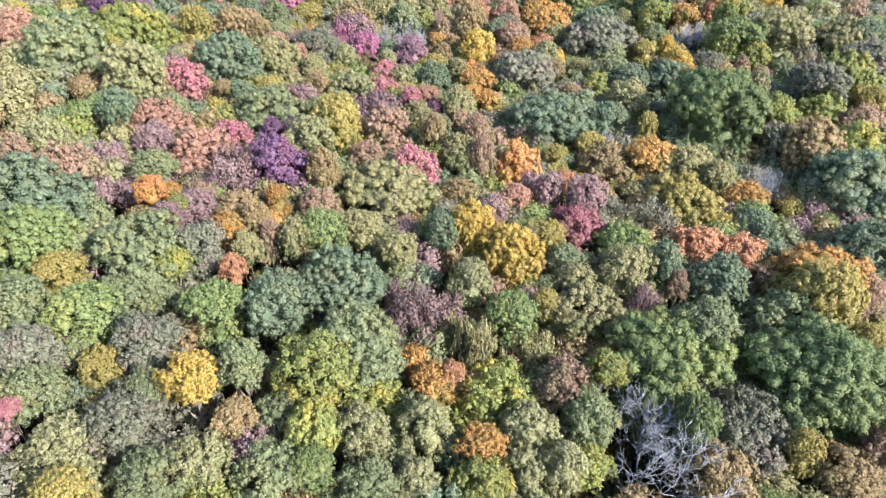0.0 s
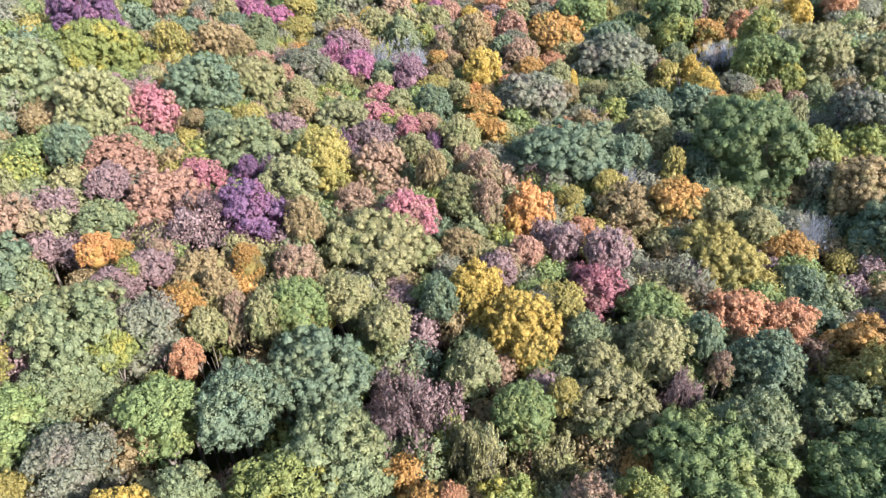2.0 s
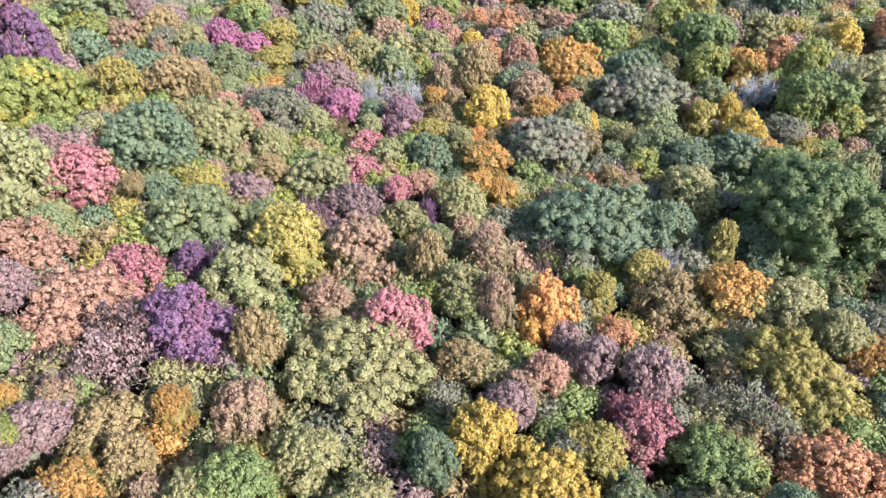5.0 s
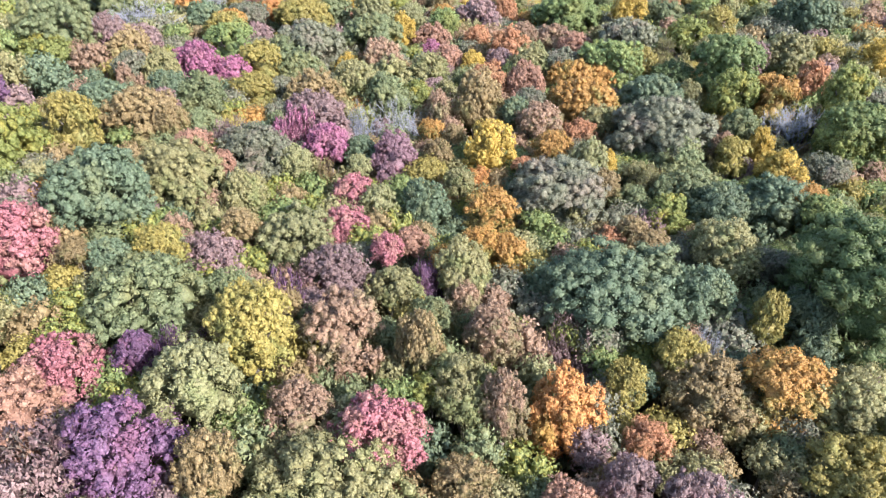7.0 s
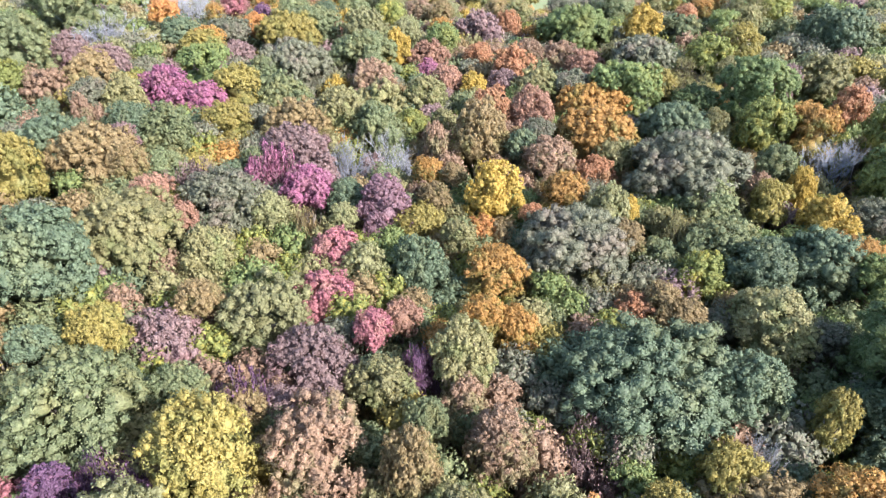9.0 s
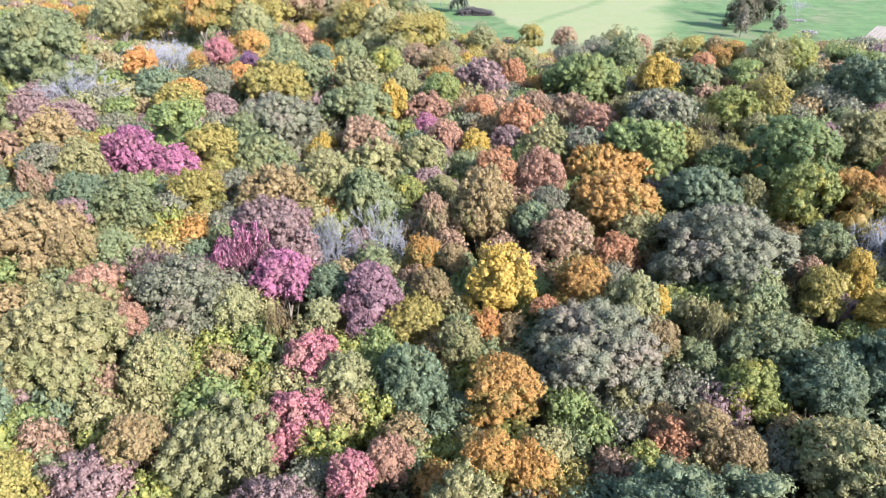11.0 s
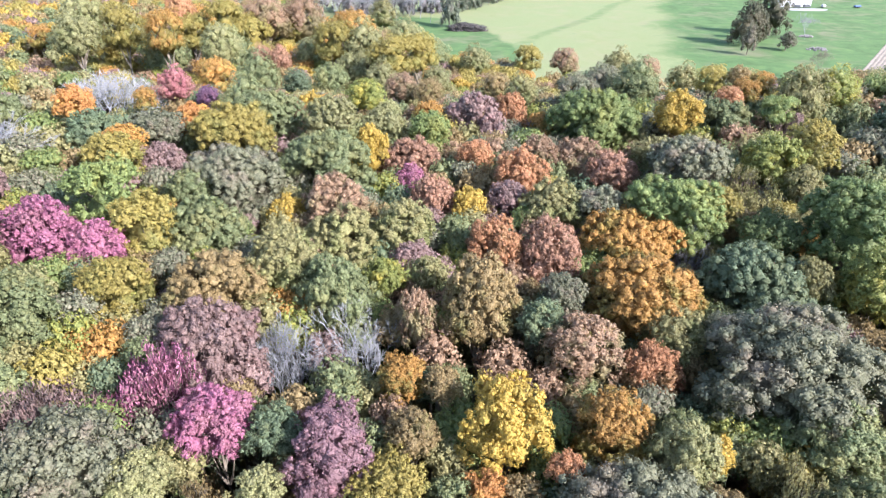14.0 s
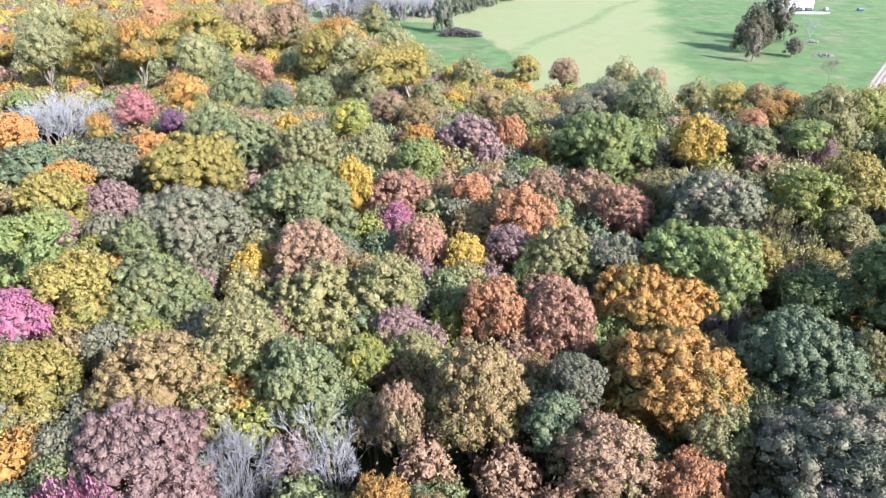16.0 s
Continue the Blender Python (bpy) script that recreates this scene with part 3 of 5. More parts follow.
tree("pale green", 34.4, 67.6, 22.6, 5.4, depth=5.5)
tree("mustard", 58.4, 68.6, 18.5, 2.8, depth=3.3)
tree("green", 8.1, 69.5, 22.1, 3.6, depth=3.7)
tree("yellow-green", -38.4, 70.3, 28.9, 2.5, depth=2.5)
tree("rust", -30.4, 70.7, 28.0, 2.0, depth=3.5)
tree("green", -57.7, 71.1, 33.6, 6.5, depth=6.6)
tree("blue-green", -16.3, 72.0, 27.2, 6.2, depth=6.3)
tree("pale green", -43.5, 72.3, 32.1, 7.1, depth=7.2)
tree("mustard", 13.2, 72.6, 21.1, 2.0, depth=2.7)
tree("mauve", -3.6, 73.0, 24.3, 5.9, loose=True, depth=6.0)
tree("olive", 19.1, 73.1, 20.7, 6.7, depth=6.8)
tree("pale green", 49.4, 74.4, 19.8, 5.7, depth=5.8)
tree("mauve", 28.1, 75.4, 20.4, 3.4, loose=True, depth=3.5)
tree("grey-green", -36.5, 75.5, 29.5, 4.2, depth=4.3)
tree("cream", 2.6, 75.5, 24.0, 3.3, depth=4.0)
tree("mustard", 54.7, 75.5, 23.2, 5.4, depth=6.5)
tree("olive", -30.0, 76.4, 27.9, 2.5, depth=3.4)
tree("olive", -23.4, 78.0, 29.2, 2.6, depth=4.4)
tree("russet", 34.1, 78.6, 20.8, 1.8, depth=2.9)
tree("russet", 62.9, 78.8, 19.8, 3.7)
tree("russet", -27.1, 78.9, 28.5, 2.2, depth=4.1)
tree("olive", 18.2, 79.1, 20.9, 3.6, depth=3.7)
tree("gold", -33.7, 79.2, 28.9, 2.9, depth=3.7)
tree("blue-green", -62.4, 79.5, 36.8, 8.3)
tree("russet", -44.4, 79.5, 28.6, 2.4, depth=2.4)
tree("blue-green", 41.1, 80.3, 21.2, 5.6, depth=5.7)
tree("green", -20.0, 80.5, 29.0, 3.9, depth=4.8)
tree("olive", -8.9, 81.2, 24.9, 3.4, depth=3.6)
tree("olive", 26.6, 81.4, 22.5, 4.9, depth=5.0)
tree("mauve", -43.5, 81.9, 29.7, 3.0, depth=3.1)
tree("tan", -30.1, 82.4, 29.2, 2.6, depth=4.0)
tree("gold", 58.4, 82.5, 20.9, 7.2)
tree("yellow-green", -42.3, 83.7, 29.7, 1.8, depth=2.0)
tree("blue-green", 33.1, 83.8, 22.4, 2.9, depth=4.4)
tree("pale green", 18.1, 84.3, 20.6, 3.6, depth=3.7)
tree("yellow", 8.7, 84.7, 23.9, 6.4, depth=6.5)
tree("mauve", -40.2, 85.5, 29.7, 3.1, depth=3.2)
tree("olive", -15.1, 86.0, 25.8, 3.7, depth=3.8)
tree("tan", -34.4, 86.8, 28.6, 4.0, depth=4.1)
tree("orange", -47.7, 87.0, 31.4, 2.8, depth=2.9)
tree("blue-green", -2.3, 87.0, 26.0, 2.6, depth=4.7)
tree("gold", -45.3, 88.3, 29.5, 1.6, depth=2.5)
tree("russet", -40.3, 88.9, 29.3, 2.2, depth=2.2)
tree("gold", -28.6, 89.2, 29.0, 2.1, depth=3.4)
tree("rust", 47.9, 89.8, 20.1, 4.5, depth=4.6)
tree("yellow", 2.9, 90.2, 25.4, 4.3, depth=5.3)
tree("blue-green", 69.5, 90.2, 22.2, 5.6)
tree("russet", -63.0, 90.2, 34.8, 5.8)
tree("rust", 40.9, 90.8, 20.6, 5.6, depth=5.7)
tree("russet", -69.6, 90.8, 36.4, 2.9)
tree("green", 28.7, 91.1, 20.1, 5.7, depth=5.8)
tree("russet", -22.5, 91.2, 27.3, 3.7, depth=3.8)
tree("mustard", 15.4, 91.4, 21.0, 3.6, depth=3.7)
tree("pale green", -50.0, 93.9, 32.2, 3.7, depth=3.8)
tree("rose", 21.1, 95.3, 21.9, 4.7, depth=4.8)
tree("mauve", 5.9, 95.6, 23.6, 3.1, depth=3.2)
tree("mauve", -38.3, 96.3, 30.6, 7.4, loose=True, depth=7.5)
tree("cream", -67.7, 96.8, 36.8, 4.1)
tree("russet", 7.2, 98.4, 22.8, 3.3, depth=3.4)
tree("blue-green", 53.8, 99.2, 19.5, 4.0, depth=4.1)
tree("olive", -12.7, 99.7, 26.9, 9.6, depth=9.8)
tree("tan", -23.0, 100.1, 30.0, 3.1, depth=5.1)
tree("mauve", 23.4, 100.6, 25.4, 3.4, depth=5.5)
tree("coral", 11.0, 100.8, 23.4, 2.8, depth=2.9)
tree("purple", -31.7, 101.2, 32.1, 5.5, depth=5.6)
tree("grey-green", 32.7, 102.0, 22.5, 5.9, loose=True, depth=6.0)
tree("mauve", 16.9, 102.9, 24.8, 3.0, depth=4.0)
tree("tan", 1.4, 103.2, 22.8, 3.6, depth=3.7)
tree("coral", -45.5, 103.3, 32.0, 6.6, depth=6.7)
tree("mustard", 42.4, 103.4, 22.5, 6.8, depth=6.9)
tree("mauve", -53.8, 103.8, 33.2, 3.4, depth=3.5)
tree("rose", -8.4, 107.0, 27.7, 5.1, depth=6.0)
tree("gold", 55.0, 107.7, 20.5, 4.5, depth=4.6)
tree("cream", -27.3, 109.0, 32.4, 5.2, depth=5.3)
tree("blue-green", 74.8, 109.2, 26.1, 8.0)
tree("russet", -16.7, 109.2, 27.4, 4.3, depth=4.4)
tree("olive", 50.3, 110.1, 24.1, 3.4, depth=4.1)
tree("blue-green", -62.0, 110.6, 37.0, 3.7, depth=5.0)
bare_tree(59.7, 110.7, 22.4, 4.5)
tree("rust", 21.3, 110.8, 21.4, 3.0, depth=3.1)
tree("coral", -55.9, 111.1, 34.4, 5.4, depth=5.5)
tree("russet", 5.1, 111.3, 28.3, 2.9, depth=5.6)
tree("rose", -43.1, 111.9, 30.4, 5.0, depth=5.1)
tree("orange", 11.9, 113.0, 26.5, 4.5, depth=6.9)
tree("purple", -35.3, 113.6, 30.6, 2.2, depth=2.9)
tree("olive", 0.7, 114.0, 27.0, 4.2, depth=4.3)
tree("yellow-green", -3.2, 114.8, 24.7, 2.7, depth=2.8)
tree("olive", 46.2, 115.6, 24.2, 5.1, depth=5.2)
tree("pale green", -54.2, 115.6, 34.4, 2.9, depth=3.1)
tree("purple", -30.5, 117.2, 29.7, 3.3, loose=True, depth=3.4)
tree("mustard", -23.4, 117.7, 32.9, 5.0, depth=5.8)
tree("tan", 29.8, 117.8, 23.9, 5.6, depth=5.7)
tree("gold", 39.1, 117.9, 24.4, 5.1, depth=5.2)
tree("mustard", 20.3, 118.3, 23.1, 2.6, depth=3.4)
tree("tan", -4.5, 119.3, 29.3, 3.3, depth=5.9)
tree("tan", 72.0, 120.7, 28.1, 6.1)
tree("russet", -14.2, 121.4, 29.5, 6.1, depth=6.6)
tree("mustard", 27.6, 122.4, 24.2, 3.3, depth=4.9)
tree("pale green", -38.5, 123.3, 32.6, 7.2, depth=7.3)
tree("cream", -64.7, 123.6, 41.4, 6.9)
tree("russet", 4.4, 123.8, 27.9, 3.6, depth=5.0)
tree("yellow-green", 82.4, 123.9, 26.5, 5.1)
bare_tree(32.1, 124.1, 25.0, 2.1)
tree("mauve", 13.0, 124.1, 23.1, 4.8, loose=True, depth=4.9)
tree("grey-green", 66.8, 124.9, 25.8, 3.9)
tree("tan", -22.6, 125.3, 28.6, 2.8, depth=2.9)
tree("blue-green", 46.1, 125.5, 21.8, 3.2, depth=3.3)
tree("purple", -24.8, 125.6, 30.7, 2.8, loose=True, depth=2.9)
tree("pale green", -3.4, 125.8, 26.6, 2.6, depth=2.7)
tree("pale green", -29.1, 126.6, 29.8, 3.1, depth=3.2)
tree("mustard", 40.7, 128.5, 26.3, 2.3, depth=4.4)
tree("tan", -48.7, 128.7, 32.8, 2.0, depth=2.0)
tree("blue-green", -45.4, 129.6, 32.2, 2.5, depth=2.5)
tree("blue-green", 46.9, 130.5, 24.7, 3.8, depth=3.9)
tree("rose", -58.2, 130.6, 36.6, 5.5)
tree("russet", 0.6, 130.6, 25.9, 2.7, depth=3.4)
tree("olive", -8.5, 130.9, 27.6, 3.7, depth=3.8)
tree("russet", 86.9, 131.3, 27.5, 4.6)
tree("pale green", -82.4, 131.8, 44.7, 8.2)
tree("deep green", 55.5, 132.5, 33.8, 11.0)
tree("purple", -4.7, 132.8, 27.1, 2.4, loose=True, depth=3.6)
tree("yellow-green", 69.6, 133.0, 29.3, 4.6)
tree("mustard", -40.2, 133.2, 31.8, 3.4, depth=3.5)
tree("blue-green", 33.5, 133.4, 26.7, 4.8, depth=5.0)
tree("mauve", -17.0, 133.5, 28.5, 5.5, depth=5.6)
tree("blue-green", 21.7, 134.1, 28.1, 10.7, depth=10.9)
tree("olive", 0.7, 135.3, 29.7, 4.3, depth=5.9)
tree("mauve", -34.0, 135.9, 29.1, 4.8, depth=4.9)
tree("coral", -93.7, 136.1, 45.0, 5.8)
tree("deep green", 50.7, 137.7, 30.1, 3.9, depth=4.5)
tree("rose", -10.5, 138.4, 28.1, 2.8, depth=2.9)
tree("yellow-green", 82.6, 138.8, 27.2, 6.2)
tree("mustard", 93.1, 139.3, 28.6, 4.1)
tree("tan", -31.7, 140.1, 30.9, 2.9, depth=3.0)
tree("coral", -7.1, 141.0, 27.8, 2.6, depth=2.7)
tree("cream", -24.2, 141.1, 29.9, 7.3, depth=7.4)
tree("mauve", -69.4, 141.2, 34.9, 3.3)
tree("gold", 7.3, 142.0, 26.1, 2.9, depth=4.0)
tree("gold", 3.0, 142.2, 27.6, 2.7, depth=2.8)
tree("blue-green", -52.4, 142.6, 38.7, 7.7, depth=7.9)
tree("olive", 39.9, 143.6, 28.1, 5.7, depth=5.8)
tree("yellow-green", -79.8, 144.7, 40.3, 3.8)
tree("tan", 29.0, 144.9, 25.6, 3.2, depth=3.3)
tree("grey-green", 83.7, 145.1, 31.7, 7.0)
tree("rose", -18.1, 147.0, 27.6, 4.7, depth=4.8)
tree("cream", 70.5, 147.6, 30.3, 3.4)
tree("rust", 23.9, 147.8, 24.2, 3.7, depth=3.8)
tree("tan", 27.3, 148.0, 26.2, 2.5, depth=2.5)
tree("olive", -34.6, 151.1, 31.5, 3.9, depth=5.1)
tree("yellow-green", 92.8, 151.5, 32.4, 8.0)
tree("green", 58.1, 151.9, 27.8, 3.7, depth=3.8)
tree("yellow-green", -76.9, 152.0, 43.4, 8.5)
tree("gold", 4.9, 152.6, 27.9, 4.3, depth=4.4)
tree("cream", -13.1, 153.2, 28.6, 3.5, depth=3.9)
tree("olive", -45.3, 153.4, 34.4, 8.9, depth=9.1)
tree("blue-green", -5.6, 153.4, 29.1, 4.0, depth=5.1)
tree("pale green", -35.8, 154.1, 29.3, 3.4, depth=3.5)
tree("blue-green", 42.6, 155.0, 28.6, 4.8, depth=4.9)
tree("yellow-green", 34.9, 155.3, 26.3, 4.1, depth=4.2)
tree("rose", -18.0, 156.0, 28.8, 3.8, depth=3.9)
tree("coral", -38.9, 156.2, 32.7, 2.0, depth=2.4)
tree("blue-green", 52.9, 157.6, 28.5, 6.1, depth=6.2)
tree("gold", 57.2, 157.7, 27.5, 4.1, depth=4.2)
tree("grey-green", 101.4, 159.0, 33.2, 6.8)
tree("olive", -0.1, 159.4, 28.7, 2.8, depth=2.9)
tree("grey-green", 17.0, 159.7, 29.9, 9.0, depth=9.2)
tree("pale green", 29.9, 161.6, 25.1, 3.8, depth=3.9)
tree("pale green", 39.5, 161.8, 27.9, 5.7, depth=5.8)
tree("coral", -46.0, 162.1, 33.8, 3.8, depth=3.9)
tree("tan", 25.1, 162.2, 27.7, 3.1, depth=3.2)
tree("mustard", -66.0, 162.4, 39.6, 4.3)
tree("cream", -28.9, 162.6, 31.2, 3.1, depth=3.2)
tree("cream", -17.6, 162.8, 29.6, 2.2, depth=2.2)
tree("plum", -12.8, 162.8, 28.2, 2.3, depth=3.4)
tree("grey-green", -35.7, 163.3, 34.3, 5.7, depth=5.8)
tree("tan", -22.4, 163.8, 29.1, 2.9, loose=True, depth=3.1)
tree("purple", -85.6, 165.0, 49.6, 7.3)
tree("mustard", -6.2, 165.1, 27.6, 4.1, depth=4.2)
tree("orange", 3.6, 165.3, 26.2, 3.0, depth=3.1)
tree("plum", -11.9, 166.8, 32.2, 4.2, depth=5.1)
tree("rust", 11.2, 167.0, 27.7, 2.0, depth=2.0)
tree("yellow", 57.6, 167.2, 29.4, 4.6)
tree("olive", 34.3, 167.2, 26.6, 4.0, loose=True, depth=4.1)
tree("grey-green", 65.8, 167.7, 28.1, 4.6)
tree("cream", 23.2, 168.4, 30.7, 4.0, depth=5.2)
tree("tan", -51.4, 168.6, 36.2, 2.9, depth=4.0)
tree("yellow", 27.0, 169.2, 28.2, 1.7, depth=2.7)
tree("blue-green", -18.6, 170.3, 29.7, 3.1, depth=3.2)
tree("magenta", -24.2, 170.4, 31.9, 4.1, depth=4.2)
tree("tan", -4.2, 170.7, 29.2, 2.9, depth=3.0)
tree("pale green", -47.5, 171.1, 34.2, 3.4, depth=3.5)
tree("mauve", -45.2, 171.1, 32.9, 4.0, loose=True, depth=4.1)
tree("mustard", 50.0, 171.4, 30.0, 2.9, depth=4.3)
tree("tan", -58.3, 171.5, 38.2, 7.2)
tree("yellow", 5.6, 171.8, 32.6, 5.2, depth=6.1)
tree("pale green", 41.0, 172.2, 28.8, 5.0, depth=5.1)
tree("gold", 17.0, 172.5, 30.0, 3.9, depth=4.3)
tree("mauve", -40.0, 172.5, 33.4, 3.9, loose=True, depth=4.0)
tree("plum", -12.5, 172.7, 28.5, 4.7, depth=4.8)
tree("blue-green", -65.1, 173.3, 38.8, 6.3)
tree("yellow-green", 79.6, 173.5, 30.4, 4.1)
tree("magenta", -35.0, 175.1, 33.7, 4.1, loose=True, depth=4.9)
tree("magenta", -31.6, 175.4, 32.4, 2.6, loose=True, depth=2.7)
tree("blue-green", 109.0, 175.6, 34.9, 4.9)
tree("green", 75.3, 176.0, 34.4, 6.8)
tree("yellow", 56.9, 176.1, 30.3, 2.5)
tree("yellow-green", 72.6, 176.3, 33.3, 5.4)
tree("russet", 50.2, 176.5, 29.1, 2.9, depth=3.0)
tree("mauve", -56.3, 176.9, 36.1, 2.6, depth=2.9)
tree("tan", -1.1, 177.3, 29.6, 2.3, depth=2.3)
tree("olive", 105.8, 178.0, 34.1, 9.1)
tree("olive", 87.6, 178.4, 36.7, 8.8)
tree("gold", -5.7, 178.7, 29.7, 2.7, depth=3.1)
tree("yellow", 58.3, 178.8, 29.2, 2.6)
tree("grey-green", 39.9, 181.4, 33.2, 10.9, depth=11.1)
bare_tree(-18.9, 182.2, 30.8, 3.3)
tree("pale green", 55.2, 182.2, 31.5, 3.5, depth=3.9)
tree("blue-green", -57.7, 182.4, 37.7, 3.8, depth=4.7)
tree("mauve", -29.3, 182.9, 33.4, 6.5, depth=6.6)
tree("rust", 24.0, 183.0, 28.9, 3.8, depth=4.2)
tree("pale green", -51.4, 183.5, 36.7, 5.1, depth=5.2)
tree("russet", 15.7, 184.6, 31.8, 4.9, depth=5.0)
bare_tree(67.6, 185.5, 32.3, 6.3)
bare_tree(-23.6, 185.7, 32.0, 3.9)
tree("russet", -67.7, 186.5, 37.6, 2.4)
bare_tree(-10.1, 186.9, 32.0, 4.5)
tree("blue-green", 11.0, 188.4, 31.4, 3.0, depth=3.5)
tree("russet", -4.4, 189.1, 32.4, 2.6, depth=4.8)
tree("yellow-green", 77.5, 189.2, 38.5, 4.6)
tree("grey-green", 85.7, 190.1, 32.6, 5.2)
tree("tan", 3.3, 190.9, 35.9, 5.3, depth=7.7)
tree("mustard", -44.0, 191.9, 34.2, 4.5, depth=4.6)
tree("grey-green", -68.7, 192.0, 38.3, 3.9)
tree("gold", 66.4, 192.9, 34.6, 4.2)
tree("tan", -31.6, 193.1, 34.7, 6.4, depth=6.5)
tree("olive", -63.1, 193.4, 38.7, 4.4)
tree("pale green", -16.0, 193.8, 34.1, 5.4, depth=6.8)
tree("grey-green", 14.8, 194.8, 30.8, 3.2, depth=3.3)
tree("yellow-green", 58.2, 196.0, 34.9, 5.4)
tree("gold", 26.1, 196.4, 32.0, 8.4, depth=8.6)
tree("gold", 66.8, 198.0, 33.2, 4.5)
tree("yellow-green", -9.6, 198.3, 31.4, 3.0, depth=3.2)
tree("olive", -23.7, 198.4, 35.5, 5.0, depth=5.9)
tree("russet", -80.5, 198.4, 38.0, 6.3)
tree("yellow-green", -90.2, 198.5, 40.3, 5.6)
tree("olive", 50.0, 198.6, 31.8, 2.8, depth=4.2)
tree("olive", -3.5, 199.9, 30.9, 2.8, depth=2.9)
tree("blue-green", 43.0, 200.0, 32.6, 7.9, depth=8.1)
tree("magenta", -50.7, 201.6, 35.1, 3.9, depth=4.0)
tree("magenta", -59.1, 202.2, 38.0, 5.6)
tree("tan", -74.7, 204.2, 40.2, 4.8)
tree("mustard", -45.8, 205.7, 36.9, 5.2, depth=5.3)
tree("rust", 79.5, 206.3, 34.6, 3.9)
tree("pale green", -91.4, 206.9, 46.7, 9.0)
tree("mauve", -6.3, 207.3, 29.3, 3.4, depth=3.5)
tree("coral", 15.1, 208.0, 32.4, 5.5, depth=6.6)
tree("deep green", 60.7, 208.4, 39.0, 7.4)
tree("rust", 6.2, 209.1, 32.6, 4.5, depth=6.0)
tree("pale green", -38.3, 209.2, 34.4, 7.1, depth=7.2)
bare_tree(37.7, 209.8, 31.1, 2.9)
tree("gold", 54.4, 211.1, 30.1, 3.5, depth=3.6)
tree("olive", -17.4, 211.3, 32.0, 7.4, depth=7.5)
tree("deep green", 49.8, 211.4, 32.0, 5.3, depth=5.4)
tree("green", -54.0, 211.9, 40.1, 5.9, depth=6.0)
tree("gold", 28.2, 212.0, 31.4, 7.8, depth=8.0)
tree("mauve", -82.5, 212.8, 41.2, 4.0)
tree("olive", -8.2, 213.6, 33.0, 5.4, depth=5.5)
tree("mauve", -76.1, 215.3, 38.8, 4.1)
tree("yellow", 99.1, 215.5, 37.0, 5.0)
tree("rust", 110.9, 216.8, 39.7, 5.0)
tree("green", 36.7, 217.8, 35.2, 7.1, depth=7.2)
tree("mauve", 70.9, 218.8, 35.1, 3.5)
tree("yellow", -28.2, 219.8, 30.9, 3.5, depth=3.6)
tree("russet", -20.1, 219.8, 34.4, 6.9, depth=7.0)
tree("mustard", 43.7, 219.9, 33.6, 4.1, depth=4.2)
tree("olive", 79.5, 220.1, 36.6, 6.5)
tree("grey-green", 25.2, 220.6, 32.2, 4.5, depth=4.6)
tree("pale green", -44.6, 220.8, 35.2, 4.3, depth=4.4)
tree("mauve", -56.8, 221.0, 36.1, 3.3, depth=3.4)
tree("olive", 17.9, 223.2, 32.3, 6.3, depth=6.4)
tree("yellow", 2.9, 224.5, 30.7, 3.5, depth=3.6)
tree("olive", 52.9, 225.1, 33.1, 5.2, loose=True, depth=5.3)
tree("grey-green", -39.0, 225.8, 36.9, 9.6, depth=9.8)
tree("coral", -3.6, 226.5, 31.9, 4.2, depth=5.2)
tree("mauve", 9.9, 227.7, 30.6, 3.7, depth=3.8)
tree("mustard", -60.6, 227.8, 38.4, 5.2, depth=5.3)
tree("olive", 62.9, 228.5, 33.7, 4.4, depth=4.5)
bare_tree(-89.5, 231.9, 42.6, 7.9)
tree("mauve", -94.2, 233.6, 37.4, 4.7)
tree("mauve", -55.3, 233.7, 34.9, 5.6, depth=5.7)
tree("grey-green", 43.4, 233.8, 36.4, 7.6, depth=7.8)
tree("rust", 12.5, 234.9, 34.3, 5.6, depth=5.7)
tree("pale green", -23.8, 235.2, 36.8, 8.6, depth=8.8)
tree("yellow-green", 59.7, 235.7, 37.1, 5.6, depth=5.7)
tree("gold", -61.9, 235.7, 37.9, 3.7, depth=3.9)
tree("magenta", -8.3, 235.8, 30.1, 3.8, depth=3.9)
tree("mustard", 67.3, 236.9, 38.9, 4.8, depth=4.9)
tree("coral", 31.5, 239.6, 31.8, 5.3, depth=5.4)
tree("blue-green", -70.7, 241.5, 38.8, 4.8, depth=4.9)
tree("mustard", -44.3, 242.6, 39.5, 8.7, depth=8.9)
tree("pale green", -96.2, 243.0, 50.7, 10.8)
tree("yellow", -16.7, 243.2, 36.0, 3.6, depth=6.1)
tree("grey-green", -59.3, 243.5, 37.8, 6.0, depth=6.1)
tree("olive", 40.6, 244.6, 33.4, 4.7, depth=4.8)
tree("blue-green", 95.8, 245.4, 41.4, 7.2)
tree("rust", 4.4, 245.4, 32.2, 3.5, depth=3.6)
tree("coral", -9.2, 245.7, 32.2, 6.4, depth=6.5)
tree("russet", 17.5, 246.0, 33.3, 4.1, depth=4.2)
tree("russet", 26.2, 246.5, 32.4, 6.0, depth=6.1)
tree("orange", -76.5, 247.2, 42.3, 4.2, depth=4.4)
tree("orange", -53.6, 249.9, 38.0, 4.1, depth=4.2)
tree("blue-green", 93.3, 249.9, 40.6, 6.3)
tree("cream", -26.0, 252.8, 38.4, 6.6, depth=6.7)
tree("pale green", -41.3, 258.4, 38.4, 7.8, depth=8.0)
tree("mauve", 74.8, 258.5, 34.6, 4.5, loose=True, depth=4.6)
tree("green", -5.3, 258.5, 33.3, 4.7, depth=4.8)
